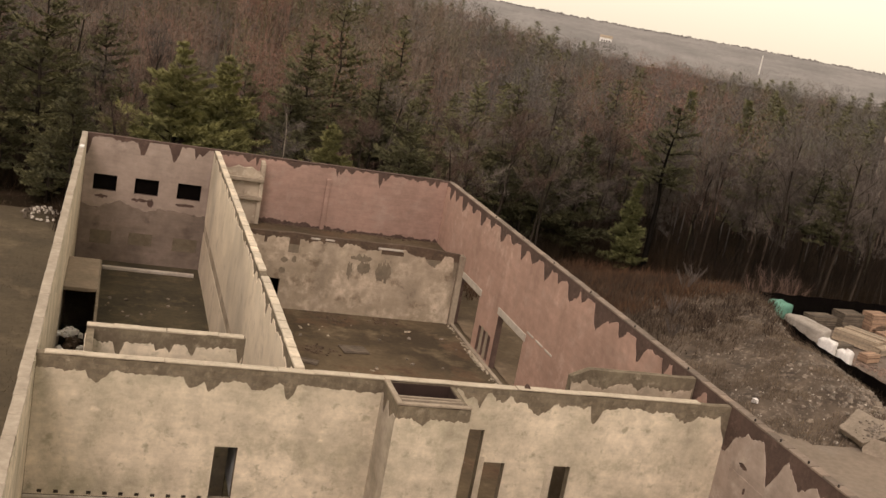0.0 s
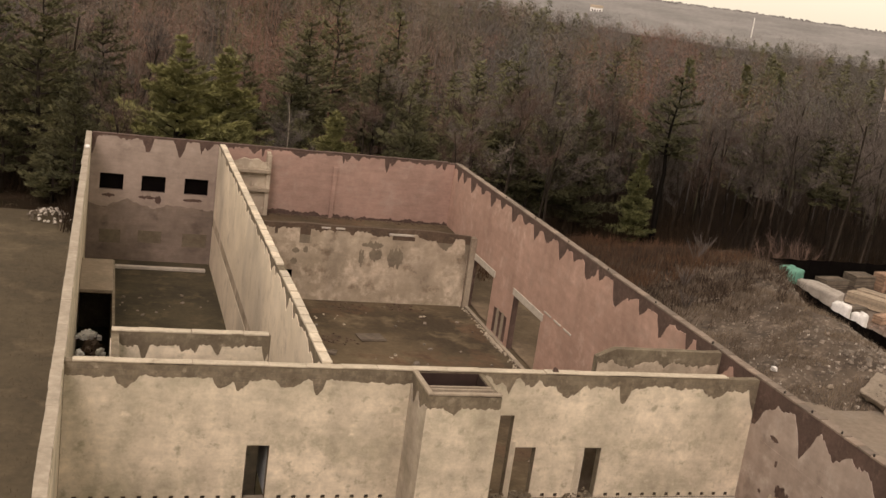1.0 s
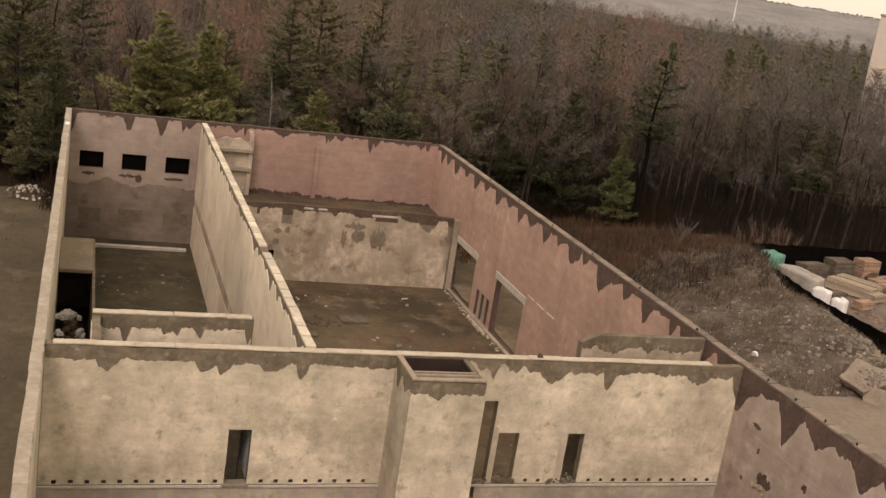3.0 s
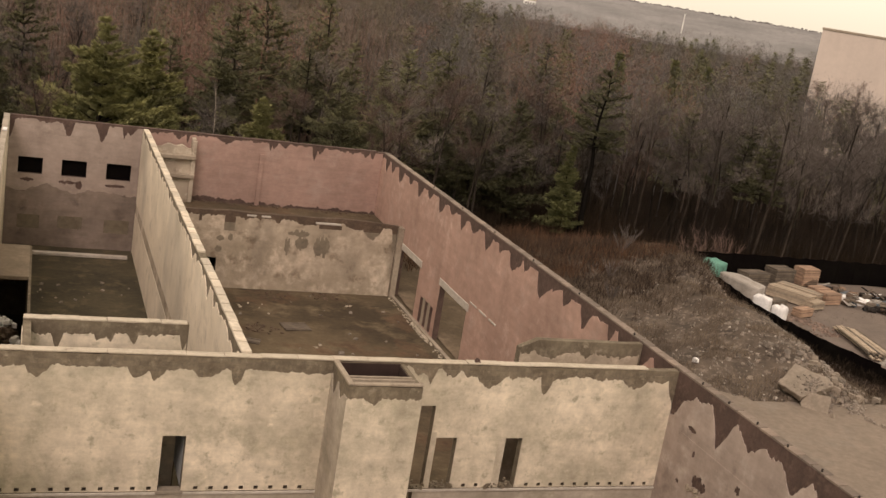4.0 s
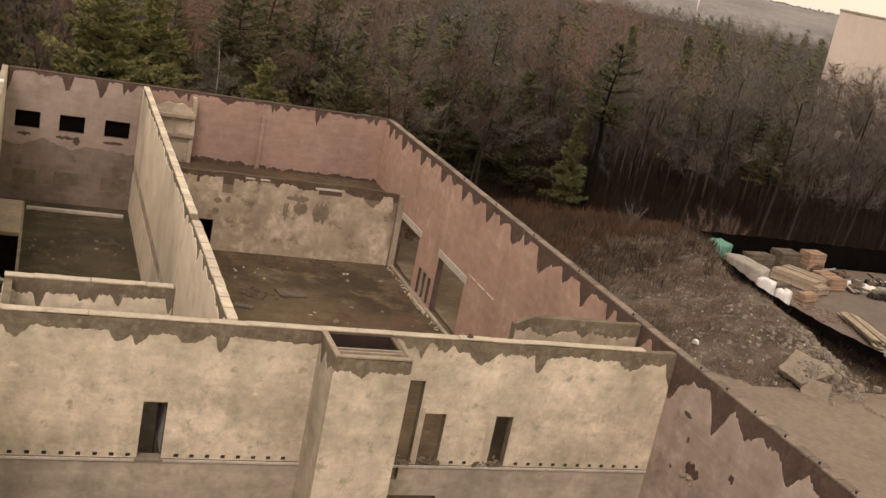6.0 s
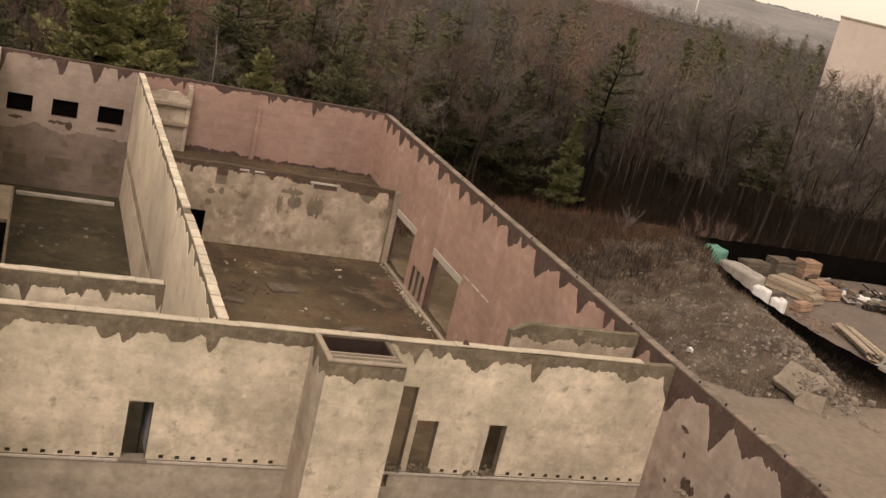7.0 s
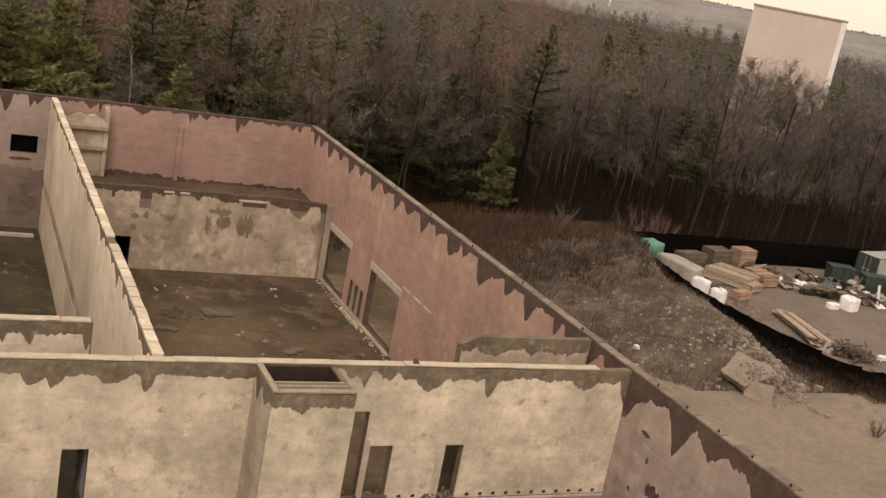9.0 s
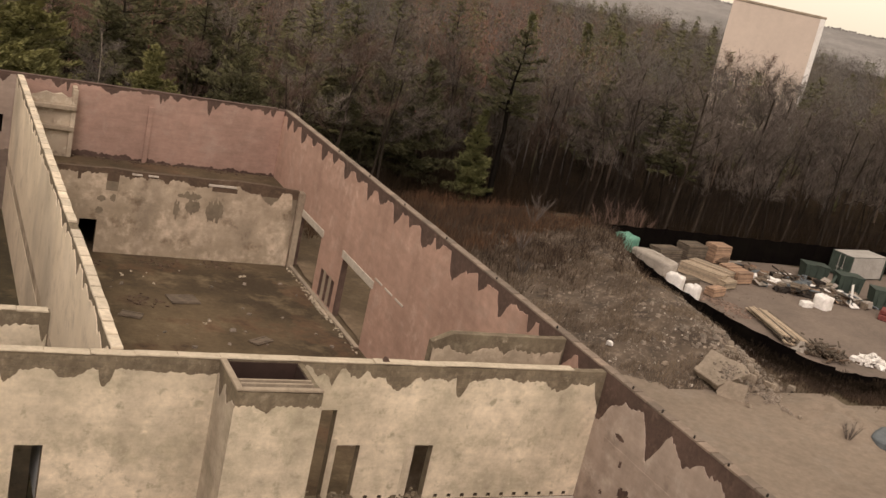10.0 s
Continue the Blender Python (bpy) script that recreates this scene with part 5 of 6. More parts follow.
# ---- distance ----
def far_block():
    e = thing("tall_building", "tall windowless beige block standing in the woods", "building", (165.0, 153.5, 0), -39.5)
    piece("wall", Geo().box(-9.6, 9.6, 0, 14, 0, 26.4), WALL_FAR, e)
    piece("roof", Geo().box(-9.75, 9.75, -.15, 14.15, 26.4, 26.9, bevel=.05), COPING_DULL, e, "thin dark roof edge")
    piece("corner_strip", Geo().box(8.6, 9.66, -.12, .0, 0, 26.4, bevel=.02), WHITE, e, "pale corner strip")
    return e


far_block()
mast = thing("mast", "thin white mast on the far slope", "mast", (471.0, 727.0, 8.0))
piece("pole", Geo().tube((0, 0, 0), (0, 0, 15.0), 0.45, 0.35, 8, True), WHITE, mast)

house = thing("far_house", "small white house far off on the wooded ridge", "house", (377.3, 812.9, 8.5), -24)
piece("wall", Geo().box(-5, 5, -3, 3, 0, 5.0, bevel=.05), WHITE, house)
g = Geo()
g.v = [(-5.4, -3.4, 5.0), (5.4, -3.4, 5.0), (5.4, 3.4, 5.0), (-5.4, 3.4, 5.0), (-5.2, 0, 7.2), (5.2, 0, 7.2)]
g.f = [(3, 2, 1, 0), (0, 1, 5, 4), (2, 3, 4, 5), (1, 2, 5), (3, 0, 4)]
piece("roof", g, COPING_DULL, house, "grey pitched roof")
for s in (-3, -1, 1, 3):
    piece("window", Geo().box(s - .5, s + .5, -3.06, -3.003, 1.8, 3.4), IRON, house, "dark window")

g = Geo()
rad = [(820, -2), (880, 6), (940, 12), (1000, 17), (1060, 21.5), (1120, 25.5), (1200, 26), (1500, 15), (2000, 0)]
na = 900
for i in range(na + 1):
    a = radians(-45 + 125 * i / na)
    for r, z in rad:
        hz = z * (1 + 0.10 * noise.noise(Vector((i * 0.015, 1, r * 0.001)))) + (1.5 * noise.noise(Vector((i * 1.3, 3, r * .01))) if 0 < z else 0)
        if z == 0:
            hz = -3
        g.v.append((math.sin(a) * r, math.cos(a) * r - 38, hz))
n = len(rad)
g.f = [(i * n + j, (i + 1) * n + j, (i + 1) * n + j + 1, i * n + j + 1) for i in range(na) for j in range(n - 1)]
tagged(piece("backdrop_ridge", g, RIDGE, smooth=True), "wooded ridge on the horizon with haze painted into its grey", "ridge", "", "structure")
crest, rt = g.v, random.Random(29)
g = Geo()
for k in range(1500):
    i = rt.randrange(int(na * .22), int(na * .84))
    p = Vector(crest[i * n + 5])
    g.lump(p + Vector((rt.uniform(-1, 1), 0, 0.2)), rt.uniform(0.8, 1.5) * (1.8 if k % 29 == 0 else 1), rt, 0.9)
tagged(piece("ridge_trees", g, RIDGE), "crest trees of the far ridge in the same painted haze grey", "trees", "", "stuff")


# ---- trees ----
def pine_geo(h, seed, dense=1.0, spread=0.24, bare=0.22, arms=(4, 6), taper=0.55, tuft=1.0, least=0.5, girth=1.0):
    r = random.Random(seed)
    tg, cg = Geo(), Geo()
    pts = [Vector((0, 0, -0.2))]
    n = 7
    for i in range(1, n + 1):
        pts.append(Vector((r.uniform(-.12, .12) * i * .4, r.uniform(-.12, .12) * i * .4, h * i / n)))
    for i in range(n):
        tg.tube(pts[i], pts[i + 1], 0.014 * h * girth * (1 - i / n) + .03, 0.014 * h * girth * (1 - (i + 1) / n) + .02, 7)
    z = h * bare
    while z < h * 0.985:
        f = (z - h * bare) / (h * (1 - bare))
        base = pts[min(n - 1, int(z / h * n))].lerp(pts[min(n, int(z / h * n) + 1)], z / h * n - int(z / h * n))
        k = r.randint(*arms)
        for b in range(k):
            w = r.uniform(0, 6.28)
            ln = h * spread * (1 - f) ** taper * r.uniform(least, 1.15) * (0.75 + 0.25 * math.sin(f * 20 + seed)) + 0.25 * (1.2 - f)
            up = r.uniform(-0.05, 0.25) + 0.5 * f
            d = Vector((math.cos(w), math.sin(w), up)).normalized()
            tip = base + d * ln
            tg.tube(base, tip, 0.03 + 0.012 * ln, 0.012, 3)
            m = max(4, int(ln * 5.0 * dense))
            across = Vector((-d.y, d.x, 0)).normalized()
            for c in range(m):
                u = 0.2 + 0.8 * (c + r.random()) / m
                trim = tuft * (0.55 + 0.45 * (1 - f))
                fan = (0.25 + 0.2 * ln) * math.sin(math.pi * min(1.0, u * 0.9)) + 0.1
                p = base + d * (ln * u) + across * r.gauss(0, .5) * fan + Vector((0, 0, r.gauss(0.0, .09)))
                for s in range(20):
                    q = (d * r.uniform(.2, 1) + across * r.gauss(0, .8) + Vector((0, 0, r.gauss(0.18, .26)))).normalized()
                    sd = (q.cross(Vector((0, 0, 1))) + Vector((0, 0, r.gauss(0.2, .9)))).normalized()
                    cg.sliver(p, q, r.uniform(.3, .7) * trim, r.uniform(.07, .17) * trim, sd)
        z += h * 0.043 * r.uniform(0.7, 1.3)
    return tg, cg


def bare_geo(h, seed, twigs=1.0):
    r = random.Random(seed)
    tg, cg = Geo(), Geo()

    def grow(p, d, ln, rad, level):
        q = p + d * ln
        mid = p + d * (ln * .5) + Vector((r.gauss(0, .04), r.gauss(0, .04), 0)) * ln
        tg.tube(p, mid, rad, rad * .78, 6 if level == 0 else (4 if level == 1 else 3))
        tg.tube(mid, q, rad * .78, rad * .5, 6 if level == 0 else (4 if level == 1 else 3))
        if level >= 2:
            for t in range(int(32 * twigs)):
                u = r.uniform(.15, 1)
                s = p.lerp(q, u)
                e = (d * .7 + Vector((r.gauss(0, .7), r.gauss(0, .7), r.gauss(.1, .5)))).normalized()
                sd = Vector((r.gauss(0, 1), r.gauss(0, 1), r.gauss(0, .3))).normalized()
                l2 = r.uniform(.4, 1.0)
                cg.sliver(s, e, l2, r.uniform(.018, .042), sd)
                for t2 in range(2):
                    e2 = (e + Vector((r.gauss(0, .6), r.gauss(0, .6), r.gauss(.2, .4)))).normalized()
                    cg.sliver(s + e * (l2 * r.uniform(.2, .8)), e2, r.uniform(.3, .75), r.uniform(.018, .04), sd)
            return
        k = (9 if level == 0 else 5)
        for i in range(k):
            u = (0.38 + 0.62 * (i + r.random()) / k) if level == 0 else r.uniform(.25, 1)
            w = r.uniform(0, 6.28)
            tilt = r.uniform(.5, 1.1) if level == 0 else r.uniform(.5, 1.0)
            e = (d * math.cos(tilt) + Vector((math.cos(w), math.sin(w), 0.1)) * math.sin(tilt)).normalized()
            s = (p.lerp(mid, u * 2) if u < .5 else mid.lerp(q, u * 2 - 1))
            grow(s, e, ln * (r.uniform(.28, .42) if level == 0 else r.uniform(.4, .6)) * (1.25 - .6 * u if level == 0 else 1), rad * (.24 if level == 0 else .40) * (1.2 - .5 * u), level + 1)

    lean = Vector((r.gauss(0, .04), r.gauss(0, .04), 1)).normalized()
    grow(Vector((0, 0, -.2)), lean, h * .86, .008 * h + .02, 0)
    return tg, cg


def tree_kind(name, label, geos, bark, leaf, crown):
    e = thing(name, label, "tree", (0, 0, -300), 0, "trees at the edge of the woods")
    child(new("trunk", geos[0].mesh("trunk", bark)), e)
    child(new("crown", geos[1].mesh("crown", leaf)), e, crown)
    return e


PINES = [tree_kind("pine_tree", "tall dark green pine at the edge of the woods", pine_geo(h, s, d, sp, b, (4, 6), .62), BARK, NEEDLES, "dark green needles in flat layers") for h, s, d, sp, b in ((17, 1, 1.1, .36, .28), (15, 2, 1.1, .40, .18), (18, 3, 1.0, .32, .48), (11, 4, 1.1, .45, .1))]
YELLOW = [tree_kind("pine_tree", "young yellowish-green pine at the edge of the woods", pine_geo(h, s, d, sp, ba, (8, 10), tp, tu, .72), BARK, NEEDLES_OLIVE if h < 12 else NEEDLES_YELLOW, "yellowish-green needles") for h, s, sp, d, ba, tp, tu in ((16.9, 7, .56, 2.0, .12, .9, 1.25), (9.8, 8, .28, 1.5, .06, .95, .9), (15, 9, .46, 1.6, .15, .85, 1.15))]
DARK_PINE = tree_kind("pine_tree", "tall pine with a bare dark trunk before the woods", pine_geo(18, 3, 1.0, .32, .54, (4, 6), .62, girth=1.35), BARK_DARK, NEEDLES, "dark green needles high on the trunk")
BARES = [tree_kind("bare_tree", "leafless grey-brown tree at the edge of the woods", bare_geo(h, s), BARK, TWIG_GREY, "bare grey-brown twigs") for h, s in ((15, 11), (17, 12), (13, 13), (16, 14))]
REDS = [tree_kind("budding_tree", "leafless tree with reddish buds in the woods", bare_geo(h, s, 1.2), BARK, TWIG_RED, "reddish budding twigs") for h, s in ((15, 21), (17, 22), (14, 23))]


def birch_geo(h, seed):
    r = random.Random(seed)
    tg, (limbs, cg) = Geo(), bare_geo(h * 0.9, seed, .8)
    p = Vector((0, 0, -0.2))
    for i in range(6):
        q = Vector((r.gauss(0, .05) * i, r.gauss(0, .05) * i, h * (i + 1) / 6))
        tg.tube(p, q, 0.10 * (1 - i / 6) + .02, 0.10 * (1 - (i + 1) / 6) + .02, 6)
        p = q
    for k in range(90):
        z = r.uniform(.35, .97) * h
        w = r.uniform(0, 6.28)
        d = Vector((math.cos(w) * .6, math.sin(w) * .6, 1)).normalized()
        cg.sliver(Vector((0, 0, z)), d, r.uniform(.6, 2.2), .03, Vector((-math.sin(w), math.cos(w), 0)))
    return tg, cg


BIRCH = tree_kind("birch_tree", "leafless birch with a pale trunk", birch_geo(13, 31), BARK_PALE, TWIG_GREY, "thin bare twigs")

wr = random.Random(99)


def plant(kind, x, y, s=1.0, turn=None):
    return copy_thing(kind, pose(x, y, hill(x, y) - 0.05, 0, 0, wr.uniform(0, 360) if turn is None else turn) @ Matrix.Scale(s, 4))


def edge_y(x):
    if x < -2:
        return 70 + 3 * noise.noise(Vector((x * .2, 0, 0)))
    if x < 45:
        return 58 + 3 * noise.noise(Vector((x * .15, 0, 0)))
    if x < 68:
        return 66 + 2 * noise.noise(Vector((x * .2, 0, 0)))
    return 57


# trees that stand out
taken = []
for kind, x, y, s in ((YELLOW[0], 7.0, 62.0, 1.0), (YELLOW[2], 11.6, 67.0, 1.06), (YELLOW[2], 21.3, 61.0, .78), (PINES[0], -5.2, 70.5, 1.22), (PINES[2], -9.6, 75, 1.1), (PINES[3], -3.4, 66.0, .85), (PINES[1], -8.0, 69.0, .8),
                      (YELLOW[1], 56.2, 66.2, 1.0), (PINES[3], 50.6, 69.0, 1.22), (PINES[3], 46.6, 70.5, 1.05), (PINES[1], 48.6, 73.0, .9), (PINES[0], 25.4, 85.0, 1.26), (PINES[1], 30.4, 79.5, 1.14), (PINES[2], 28.6, 76.0, .9), (PINES[1], 36.0, 99.0, 1.33),
                      (PINES[2], 36.0, 63.5, .68), (PINES[1], 40.8, 66.5, .78), (PINES[3], 33.0, 64.5, .95), (PINES[2], 44.2, 68.0, .7), (BIRCH, 16.6, 59.0, 1.0), (PINES[3], 18.6, 62.5, .95), (PINES[1], 2.0, 67.5, .85), (DARK_PINE, 58.6, 65.8, 1.02), (PINES[2], 70.4, 66.0, .84), (PINES[2], 78.0, 66.0, .80),
                      (PINES[1], 84.0, 88.0, .85), (REDS[0], 122.6, 109.0, 1.2), (REDS[1], 129.6, 110.0, 1.08), (YELLOW[1], 92.2, 125.0, 1.72), (YELLOW[1], 105.0, 128.5, 1.72), (YELLOW[1], 112.3, 129.0, 1.68), (PINES[0], 72.0, 92, .9), (PINES[1], 62.5, 84.0, .85), (PINES[1], 70.0, 106.0, 1.2)):
    plant(kind, x, y, s)
    taken.append((x, y, 7.5 if kind in YELLOW else 3.5))

far_spots = []
count = 0
x_cells = [-34 + 4.3 * i for i in range(54)]
for x0 in x_cells:
    y0 = edge_y(x0)
    row = 0
    while y0 < 310:
        x, y = x0 + wr.uniform(-1.9, 1.9), y0 + wr.uniform(-1.7, 1.7)
        y0 += 4.4 if row < 10 else 5.8
        row += 1
        az = math.degrees(math.atan2(x - 2, y + 38))
        if az < -14 or az > 53:
            continue
        if any((x - a) ** 2 + (y - b) ** 2 < c * c for a, b, c in taken) or ((x - 165) ** 2 + (y - 160) ** 2 < 18 ** 2):
            continue
        green = noise.noise(Vector((x * .035, y * .035, 3))) + .5 * noise.noise(Vector((x * .15, y * .15, 8)))
        red = noise.noise(Vector((x * .02, y * .02, 17)))
        if row <= 5 and count < 260:
            count += 1
            pine = wr.random() < (.42 if green > .05 else .10) * (.12 if x > 62 else 1) and row > 1
            if pine:
                plant(wr.choice(PINES if x < 62 else PINES[2:3] * 4), x, y, wr.uniform(.75, 1.08))
            else:
                plant(wr.choice(REDS if wr.random() < (.55 if x < 40 else .25 if x < 62 else .04) + .3 * red else BARES), x, y, wr.uniform(.8, 1.15))
        else:
            far_spots.append((x, y, green > .16 and wr.random() < .6))
for x0 in range(200, 330, 6):
    for y0 in range(150, 340, 6):
        x, y = x0 + wr.uniform(-2.5, 2.5), y0 + wr.uniform(-2.5, 2.5)
        if math.degrees(math.atan2(x - 2, y + 38)) < 53:
            far_spots.append((x, y, wr.random() < .15))


# young bare trees round the slim yellowish pine
for k, (x, y, h) in enumerate(((61.8, 67.6, .62), (64.6, 66.8, .7), (60.6, 71.5, .85), (53.2, 68.6, .66), (66.8, 69.2, .8), (63.2, 72.5, .9), (57.2, 70.8, .8), (69.0, 66.8, .66))):
    plant((REDS if k % 3 == 1 else BARES)[k % 3], x, y, h, 47 * k)


def woods(name, label, protos, spots, mat, seed):
    """Joined far trees, each a turned and scaled copy of a prototype's slivers and trunk."""
    r = np.random.RandomState(seed)
    vs, fs, off = [], [], 0
    for i, (x, y) in enumerate(spots):
        v, f = protos[i % len(protos)]
        a, s = r.uniform(0, 6.28), r.uniform(.8, 1.15)
        c, d = math.cos(a), math.sin(a)
        m = np.array([[c, d, 0], [-d, c, 0], [0, 0, 1]]) * s
        vs.append(v @ m + np.array([x, y, hill(x, y) - 0.2]))
        fs.append(f + off)
        off += len(v)
    v, f = np.concatenate(vs), np.concatenate(fs)
    me = bpy.data.meshes.new(name)
    me.vertices.add(len(v))
    me.vertices.foreach_set("co", v.astype(np.float32).ravel())
    me.loops.add(len(f) * 3)
    me.loops.foreach_set("vertex_index", f.astype(np.int32).ravel())
    me.polygons.add(len(f))
    me.polygons.foreach_set("loop_start", np.arange(0, len(f) * 3, 3, dtype=np.int32))
    me.update(calc_edges=True)
    me.materials.append(mat)
    return tagged(new(name, me), label, "woods", "", "stuff")


def proto_bare(h, seed):
    r = random.Random(seed)
    g = Geo()
    for i in range(3):
        g.sliver(Vector((r.uniform(-.1, .1), r.uniform(-.1, .1), 0)), Vector((0, 0, 1)), h * .9, .2, Vector((math.cos(i * 2.1), math.sin(i * 2.1), 0)))
    hubs = []
    for i in range(13):
        w, u, f = r.uniform(0, 6.28), r.random() ** .5, r.random() ** .8
        rad = h * .21 * u * math.sin(math.pi * (.15 + .8 * f)) ** .7
        hubs.append((Vector((math.cos(w) * rad, math.sin(w) * rad, h * (.42 + .5 * f))), h * r.uniform(.05, .085)))
    for i in range(520):
        c, s = r.choice(hubs)
        o = Vector((r.gauss(0, 1), r.gauss(0, 1), r.gauss(0, .8)))
        d = (o * .6 + Vector((r.gauss(0, .5), r.gauss(0, .5), r.gauss(.35, .5)))).normalized()
        g.sliver(c + o * s * .8, d, r.uniform(.4, 1.1), r.uniform(.035, .085), Vector((r.gauss(0, 1), r.gauss(0, 1), r.gauss(0, .5))).normalized())
    return np.array(g.v), np.array(g.f)


def proto_pine(h, seed):
    r = random.Random(seed)
    g = Geo()
    for i in range(3):
        g.sliver(Vector((0, 0, 0)), Vector((0, 0, 1)), h, .4, Vector((math.cos(i * 2.1), math.sin(i * 2.1), 0)))
    for i in range(420):
        f = r.random() ** 1.3
        w = r.uniform(0, 6.28)
        rad = h * .2 * (1 - f) ** .8 * r.random() ** .5 * (.7 + .3 * math.sin(w * 3 + f * 17))
        p = Vector((math.cos(w) * rad, math.sin(w) * rad, h * (.25 + .73 * f)))
        d = Vector((math.cos(w) + r.gauss(0, .3), math.sin(w) + r.gauss(0, .3), r.gauss(.2, .3))).normalized()
        g.sliver(p, d, r.uniform(.5, 1.3), r.uniform(.15, .4), Vector((r.gauss(0, 1), r.gauss(0, 1), r.gauss(0, .4))).normalized())
    return np.array(g.v), np.array(g.f)


tones = ([], [], [], [], [])
for x, y, p in far_spots:
    if not p:
        rust = math.exp(-((x - 88 - (y - 130) * 0.5) / 20) ** 2) + math.exp(-((x - 22 - (y - 130) * 0.12) / 14) ** 2) + 0.7 * noise.noise(Vector((x * .03, y * .03, 17)))
        k = 4 if wr.random() < 0.62 * max(0.0, rust - 0.25) else wr.choice(((1, 1, 1, 2, 3, 4) if x < 0.45 * y else (0, 0, 0, 2, 2, 3)) if noise.noise(Vector((x * .06, y * .06, 31))) > 0 else ((1, 1, 2, 0) if x < 0.45 * y else (0, 0, 1, 2)))
        tones[k].append((x, y))
bare_protos = [proto_bare(h, s) for h, s in ((15, 1), (17, 2), (14, 3), (18, 4), (16, 5))]
for k, (mat, lab) in enumerate(zip(FAR_TWIGS, ("grey leafless", "brown leafless", "dark leafless", "olive budding", "rusty budding"))):
    woods("far_bare_woods", lab + " trees of the deep woods", bare_protos, tones[k], mat, k + 5)
woods("far_pine_woods", "dark pines scattered through the far woods", [proto_pine(h, s) for h, s in ((15, 1), (17, 2), (13, 3))], [(x, y) for x, y, p in far_spots if p], FAR_NEEDLES, 2)
for kind in (*PINES, *YELLOW, *BARES, *REDS, BIRCH, DARK_PINE):
    for o in (*kind.children_recursive, kind):
        bpy.data.objects.remove(o)

# ---- brush and dry grass ----
br = random.Random(41)


def brush(name, label, mat, spots, high, each, width, lean=.35):
    g = Geo()
    for x, y in spots:
        for k in range(each):
            p = Vector((x + br.gauss(0, .35), y + br.gauss(0, .35), max(0, mound_z(x, y) if 40 < x < 68 and 18 < y < 62 else 0)))
            d = Vector((br.gauss(0, lean), br.gauss(0, lean), 1)).normalized()
            w = br.uniform(0, 3.14)
            g.sliver(p, d, high * br.uniform(.4, 1.2), width * br.uniform(.6, 1.4), Vector((math.cos(w), math.sin(w), 0)))
    return tagged(piece(name, g, mat), label, "brush", "", "stuff")


brush("rusty_grass", "tall rusty dry grass before the woods", RUST_WEEDS, [(br.uniform(33, 64), br.uniform(47, 66)) for k in range(1900)], 1.0, 9, .07)
brush("hillside_brush", "grey-brown brush on the mound", WEEDS, [(br.uniform(38, 64), 34 + 26 * br.random() ** .6) for k in range(1400)], 1.1, 9, .05)
brush("dark_brush", "dark brown brush at the north end of the mound", WEEDS, [(br.uniform(34, 64), 42 + 20 * br.random()) for k in range(700)], 1.3, 9, .05)


def beside_fence(u, off):
    """A place at the share u of the yard fence, off metres to its south-west side."""
    k = min(len(YARD_LINE) - 2, int(u * (len(YARD_LINE) - 1)))
    f = u * (len(YARD_LINE) - 1) - k
    (xa, ya), (xb, yb) = YARD_LINE[k], YARD_LINE[k + 1]
    ln = math.hypot(xb - xa, yb - ya)
    return xa + (xb - xa) * f + (yb - ya) / ln * off, ya + (yb - ya) * f - (xb - xa) / ln * off


brush("fence_weeds", "dark weeds along the black fence", DARK_WEEDS, [beside_fence(br.random(), abs(br.gauss(.2, .8))) for k in range(1700)], .85, 9, .05, .5)
brush("verge_weeds", "brown weeds between the spoil heap and the fence", WEEDS, [beside_fence(br.uniform(.42, 1), abs(br.gauss(1.6, .9))) for k in range(1700)], .55, 9, .05, .5)
brush("field_grass", "short dry grass of the west field", FIELD, [(br.uniform(-22, -1.2), br.uniform(-12, 72)) for k in range(2600)], .14, 7, .035)
brush("woodland_brush", "brush under the edge of the woods, coloured dark for shade", LITTER, [(x, edge_y(x) + br.uniform(-2, 6)) for x in [br.uniform(-25, 110) for k in range(2400)]], 2.8, 8, .06)
brush("understory", "thin understory between the trunks, coloured dark for shade", TWIG_SHADED, [(x, edge_y(x) + 2 + 42 * br.random()) for x in [br.uniform(-25, 115) for k in range(4200)]], 4.2, 8, .042, .3)
brush("pale_saplings", "slender pale saplings behind the back fence", SAPLING, [(br.uniform(74, 112), br.uniform(54.5, 64)) for k in range(130)], 6.0, 1, .07, .05)
brush("dark_saplings", "slender saplings behind the back fence, coloured dark for shade", TWIG_SHADED, [(br.uniform(58, 112), br.uniform(54, 66)) for k in range(240)], 4.0, 2, .045, .12)
brush("yard_weeds", "dark weeds among the scrap", DARK_WEEDS, [(br.uniform(70, 88), 43 + br.gauss(0, 3)) for k in range(60)], .5, 8, .03)


def shrub(at, high, seed, mat=TWIG_GREY, label="leafless branching shrub on the mound"):
    g = Geo()
    r = random.Random(seed)
    for k in range(10):
        w = r.uniform(0, 6.28)
        d = Vector((math.cos(w) * .55, math.sin(w) * .55, 1)).normalized()
        ln = high * r.uniform(.6, 1.0)
        g.tube(Vector((0, 0, -.05)), d * ln, .035, .012, 4)
        for t in range(26 if mat is TWIG_GREY else 44):
            u = r.uniform(.2, 1)
            e = (d + Vector((r.gauss(0, .5), r.gauss(0, .5), r.gauss(.1, .3)))).normalized()
            g.sliver(d * ln * u, e, high * r.uniform(.12, .35), .03 if mat is TWIG_GREY else .032, Vector((r.gauss(0, 1), r.gauss(0, 1), 0)).normalized())
    ob = tagged(piece("bare_shrub", g, mat), label, "shrub", "bare shrubs")
    ob.matrix_basis = pose(*at)


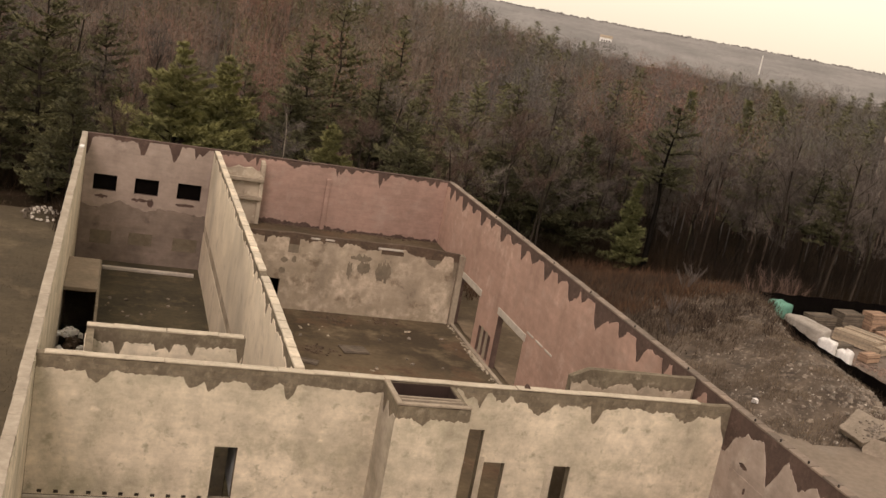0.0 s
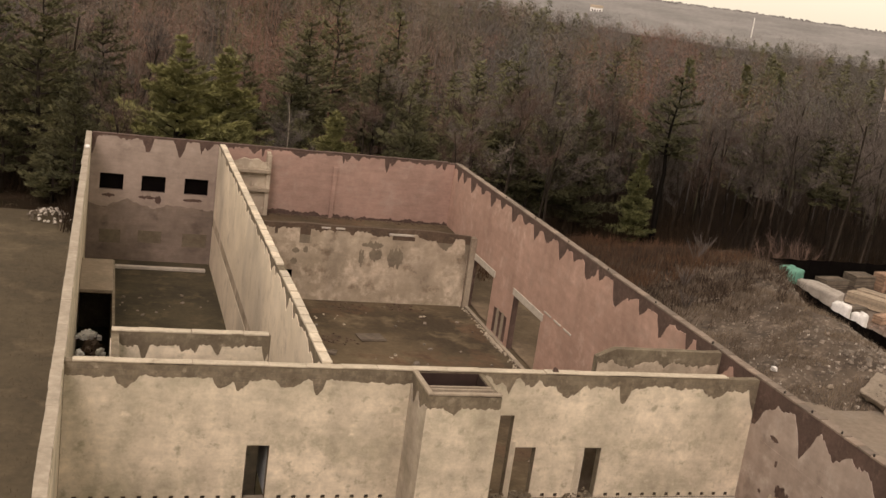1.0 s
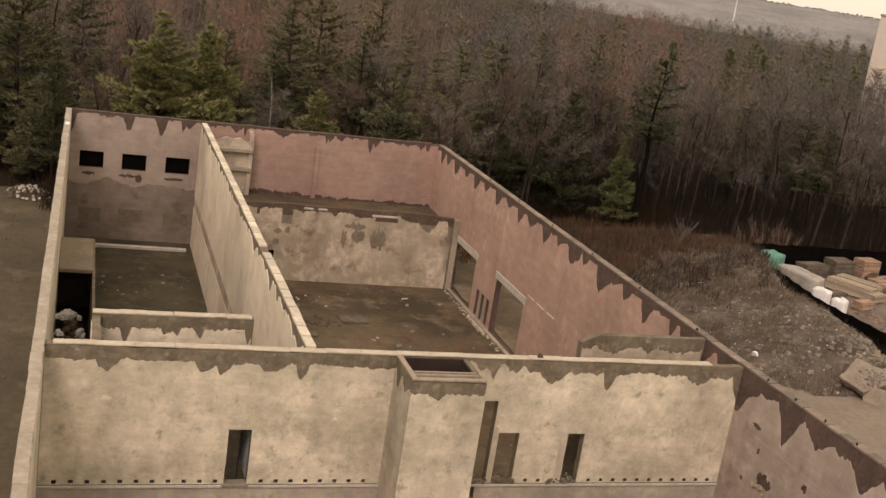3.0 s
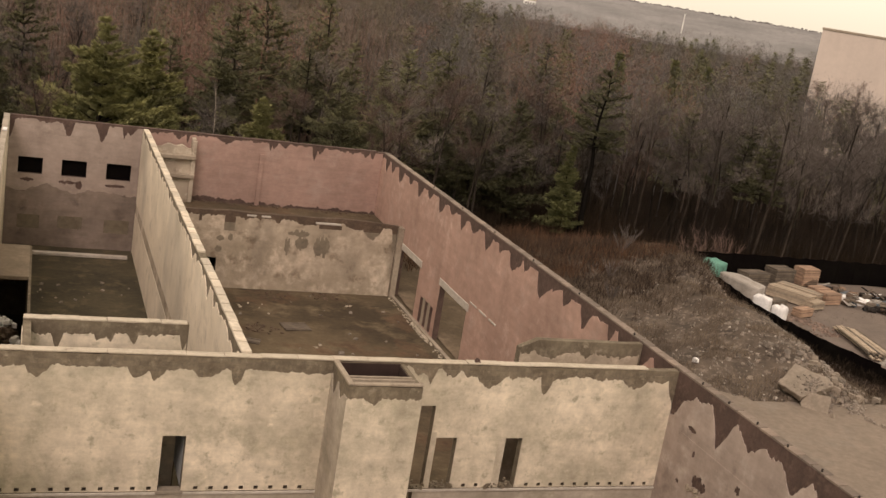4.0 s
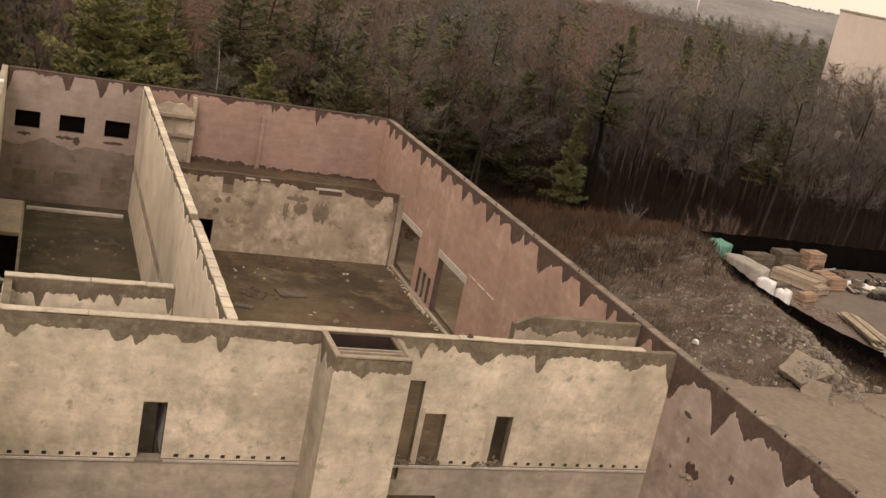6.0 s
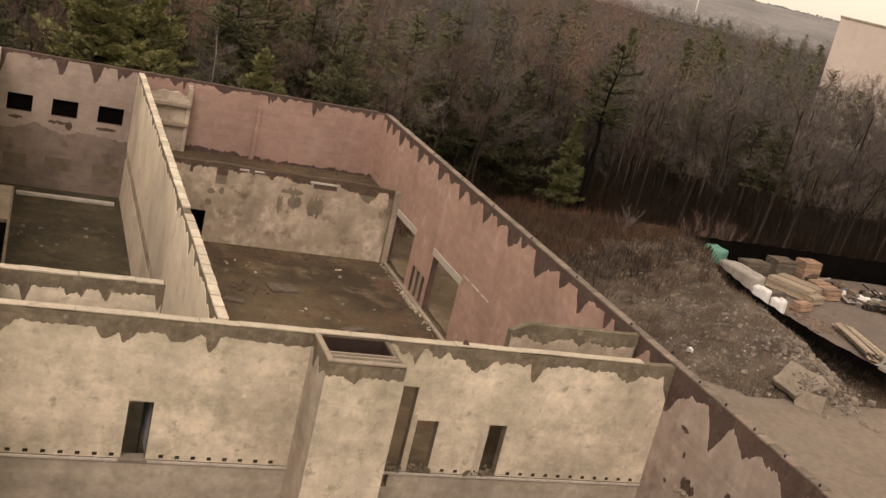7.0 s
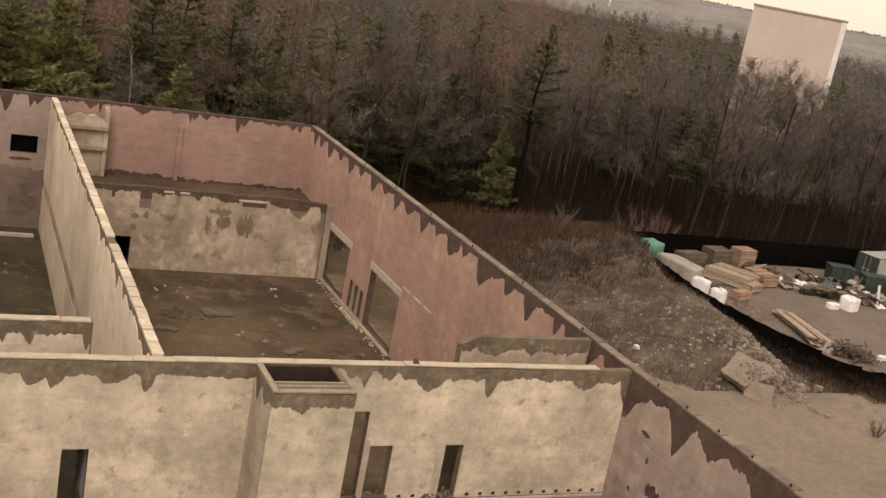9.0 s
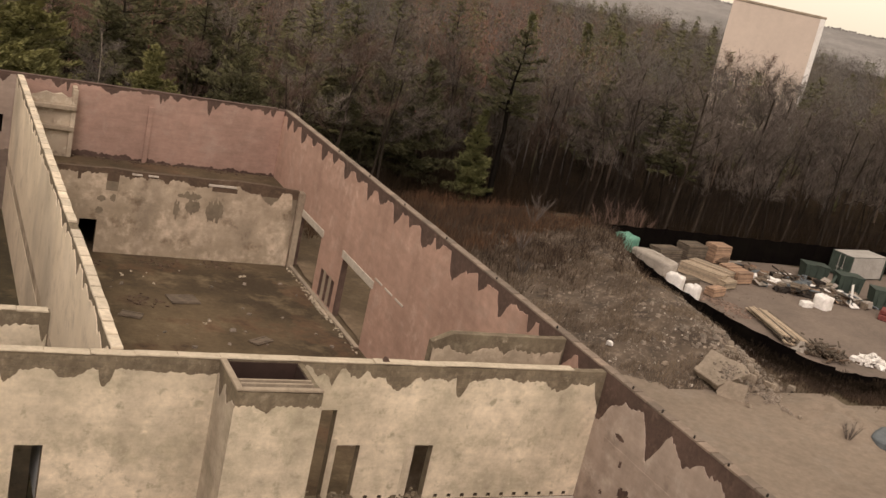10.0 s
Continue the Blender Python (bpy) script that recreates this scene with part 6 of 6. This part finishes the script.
for x, y, h in ((67.8, 54.5, 5.0), (66.0, 54.8, 3.6), (70.5, 55.0, 4.2)):
    shrub((x, y, 0.02), h, int(x * 10), TWIG_RED, "pale leafless branching shrub behind the back fence")
for x, y, h in ((59.2, 12.6, 1.6), (52.0, 46, 2.2), (55, 50, 2.4), (49, 40, 1.8), (58, 54, 2.6), (62, 47, 1.8)):
    shrub((x, y, max(0, mound_z(x, y)) if y > 20 else 0.05), h, int(x * 10))

for k in range(40):
    x, y = beside_fence(.3 + .68 * k / 40 + br.uniform(-.01, .01), br.uniform(-.3, 1.3))
    shrub((x, y, max(0.05, mound_z(x, y)) if x < 67 else 0.15), br.uniform(.6, 1.25), 500 + k, DARK_WEEDS, "dark leafless bush beside the black fence")
for x, y, h in ((63.2, 53.2, 2.2), (62.6, 51.6, 2.0), (63.9, 54.4, 2.6), (62.3, 48.6, 1.6), (62.0, 46.2, 1.5)):
    shrub((x, y, max(0.1, mound_z(x, y)) if x < 64 else 0.2), h, int(x * 37 + y), DARK_WEEDS, "dark leafless bush beside the black fence")

# scattered things on the main room floor
fr = random.Random(71)
for mat, n, lab, spots in ((COPING_PALE, 12, "pale plaster scraps on the damp earth floor", ((18.2, 34.9), (20.4, 28.0), (24.3, 36.7), (16.9, 36.0))), (BROWN_BRICK, 150, "low heaps of brown brick rubble on the floor", ((17.2, 31.2), (14.5, 37.8), (19.0, 38.4), (23.5, 38.6), (13.0, 24.0)))):
    g = Geo()
    for k in range(n):
        cx, cy = spots[k % len(spots)]
        g.lump((cx + fr.gauss(0, 0.6), cy + fr.gauss(0, 0.5), 0.03), fr.uniform(0.05, 0.15), fr, 0.5)
    tagged(piece("floor_scraps", g, mat), lab, "rubble", "", "stuff")
for x, y, turn, a, b in ((19.7, 31.7, 8, 1.9, 1.5), (16.0, 28.6, -20, 1.3, 0.9), (23.2, 25.4, 35, 1.5, 0.8)):
    ob = tagged(piece("floor_board", Geo().box(-a / 2, a / 2, -b / 2, b / 2, 0.0, 0.07, bevel=0.012).box(-a / 2, a / 2, -b / 2 + .1, -b / 2 + .2, .07, .11).box(-a / 2, a / 2, b / 2 - .2, b / 2 - .1, .07, .11), TIMBER_GREY), "weathered board panel lying flat on the earth floor", "board", "boards on the floor")
    ob.matrix_basis = pose(x, y, 0.02, 0, 1, turn)

# concrete blocks laid bare along the top of the cross wall
kinds = [Geo().box(0.006, ln - 0.006, -0.006 - 0.003 * k, 0.006, 0.006, 0.194, bevel=0.006).mesh("block", BLOCK) for k, ln in enumerate((0.4, 0.4, 0.4))]
kr = random.Random(81)
for course in range(4):
    for a0, a1 in ((0.05, 13.2), (16.45, 29.4)):
        x = a0 - (0.2 if course % 2 else 0.0)
        while x < a1 - 0.3:
            if x >= a0 - 0.01:
                o = child(new("block", kr.choice(kinds)), wall_south)
                o.matrix_basis = pose(x, 0.0, 9.70 - 0.2 * course)
            x += 0.4
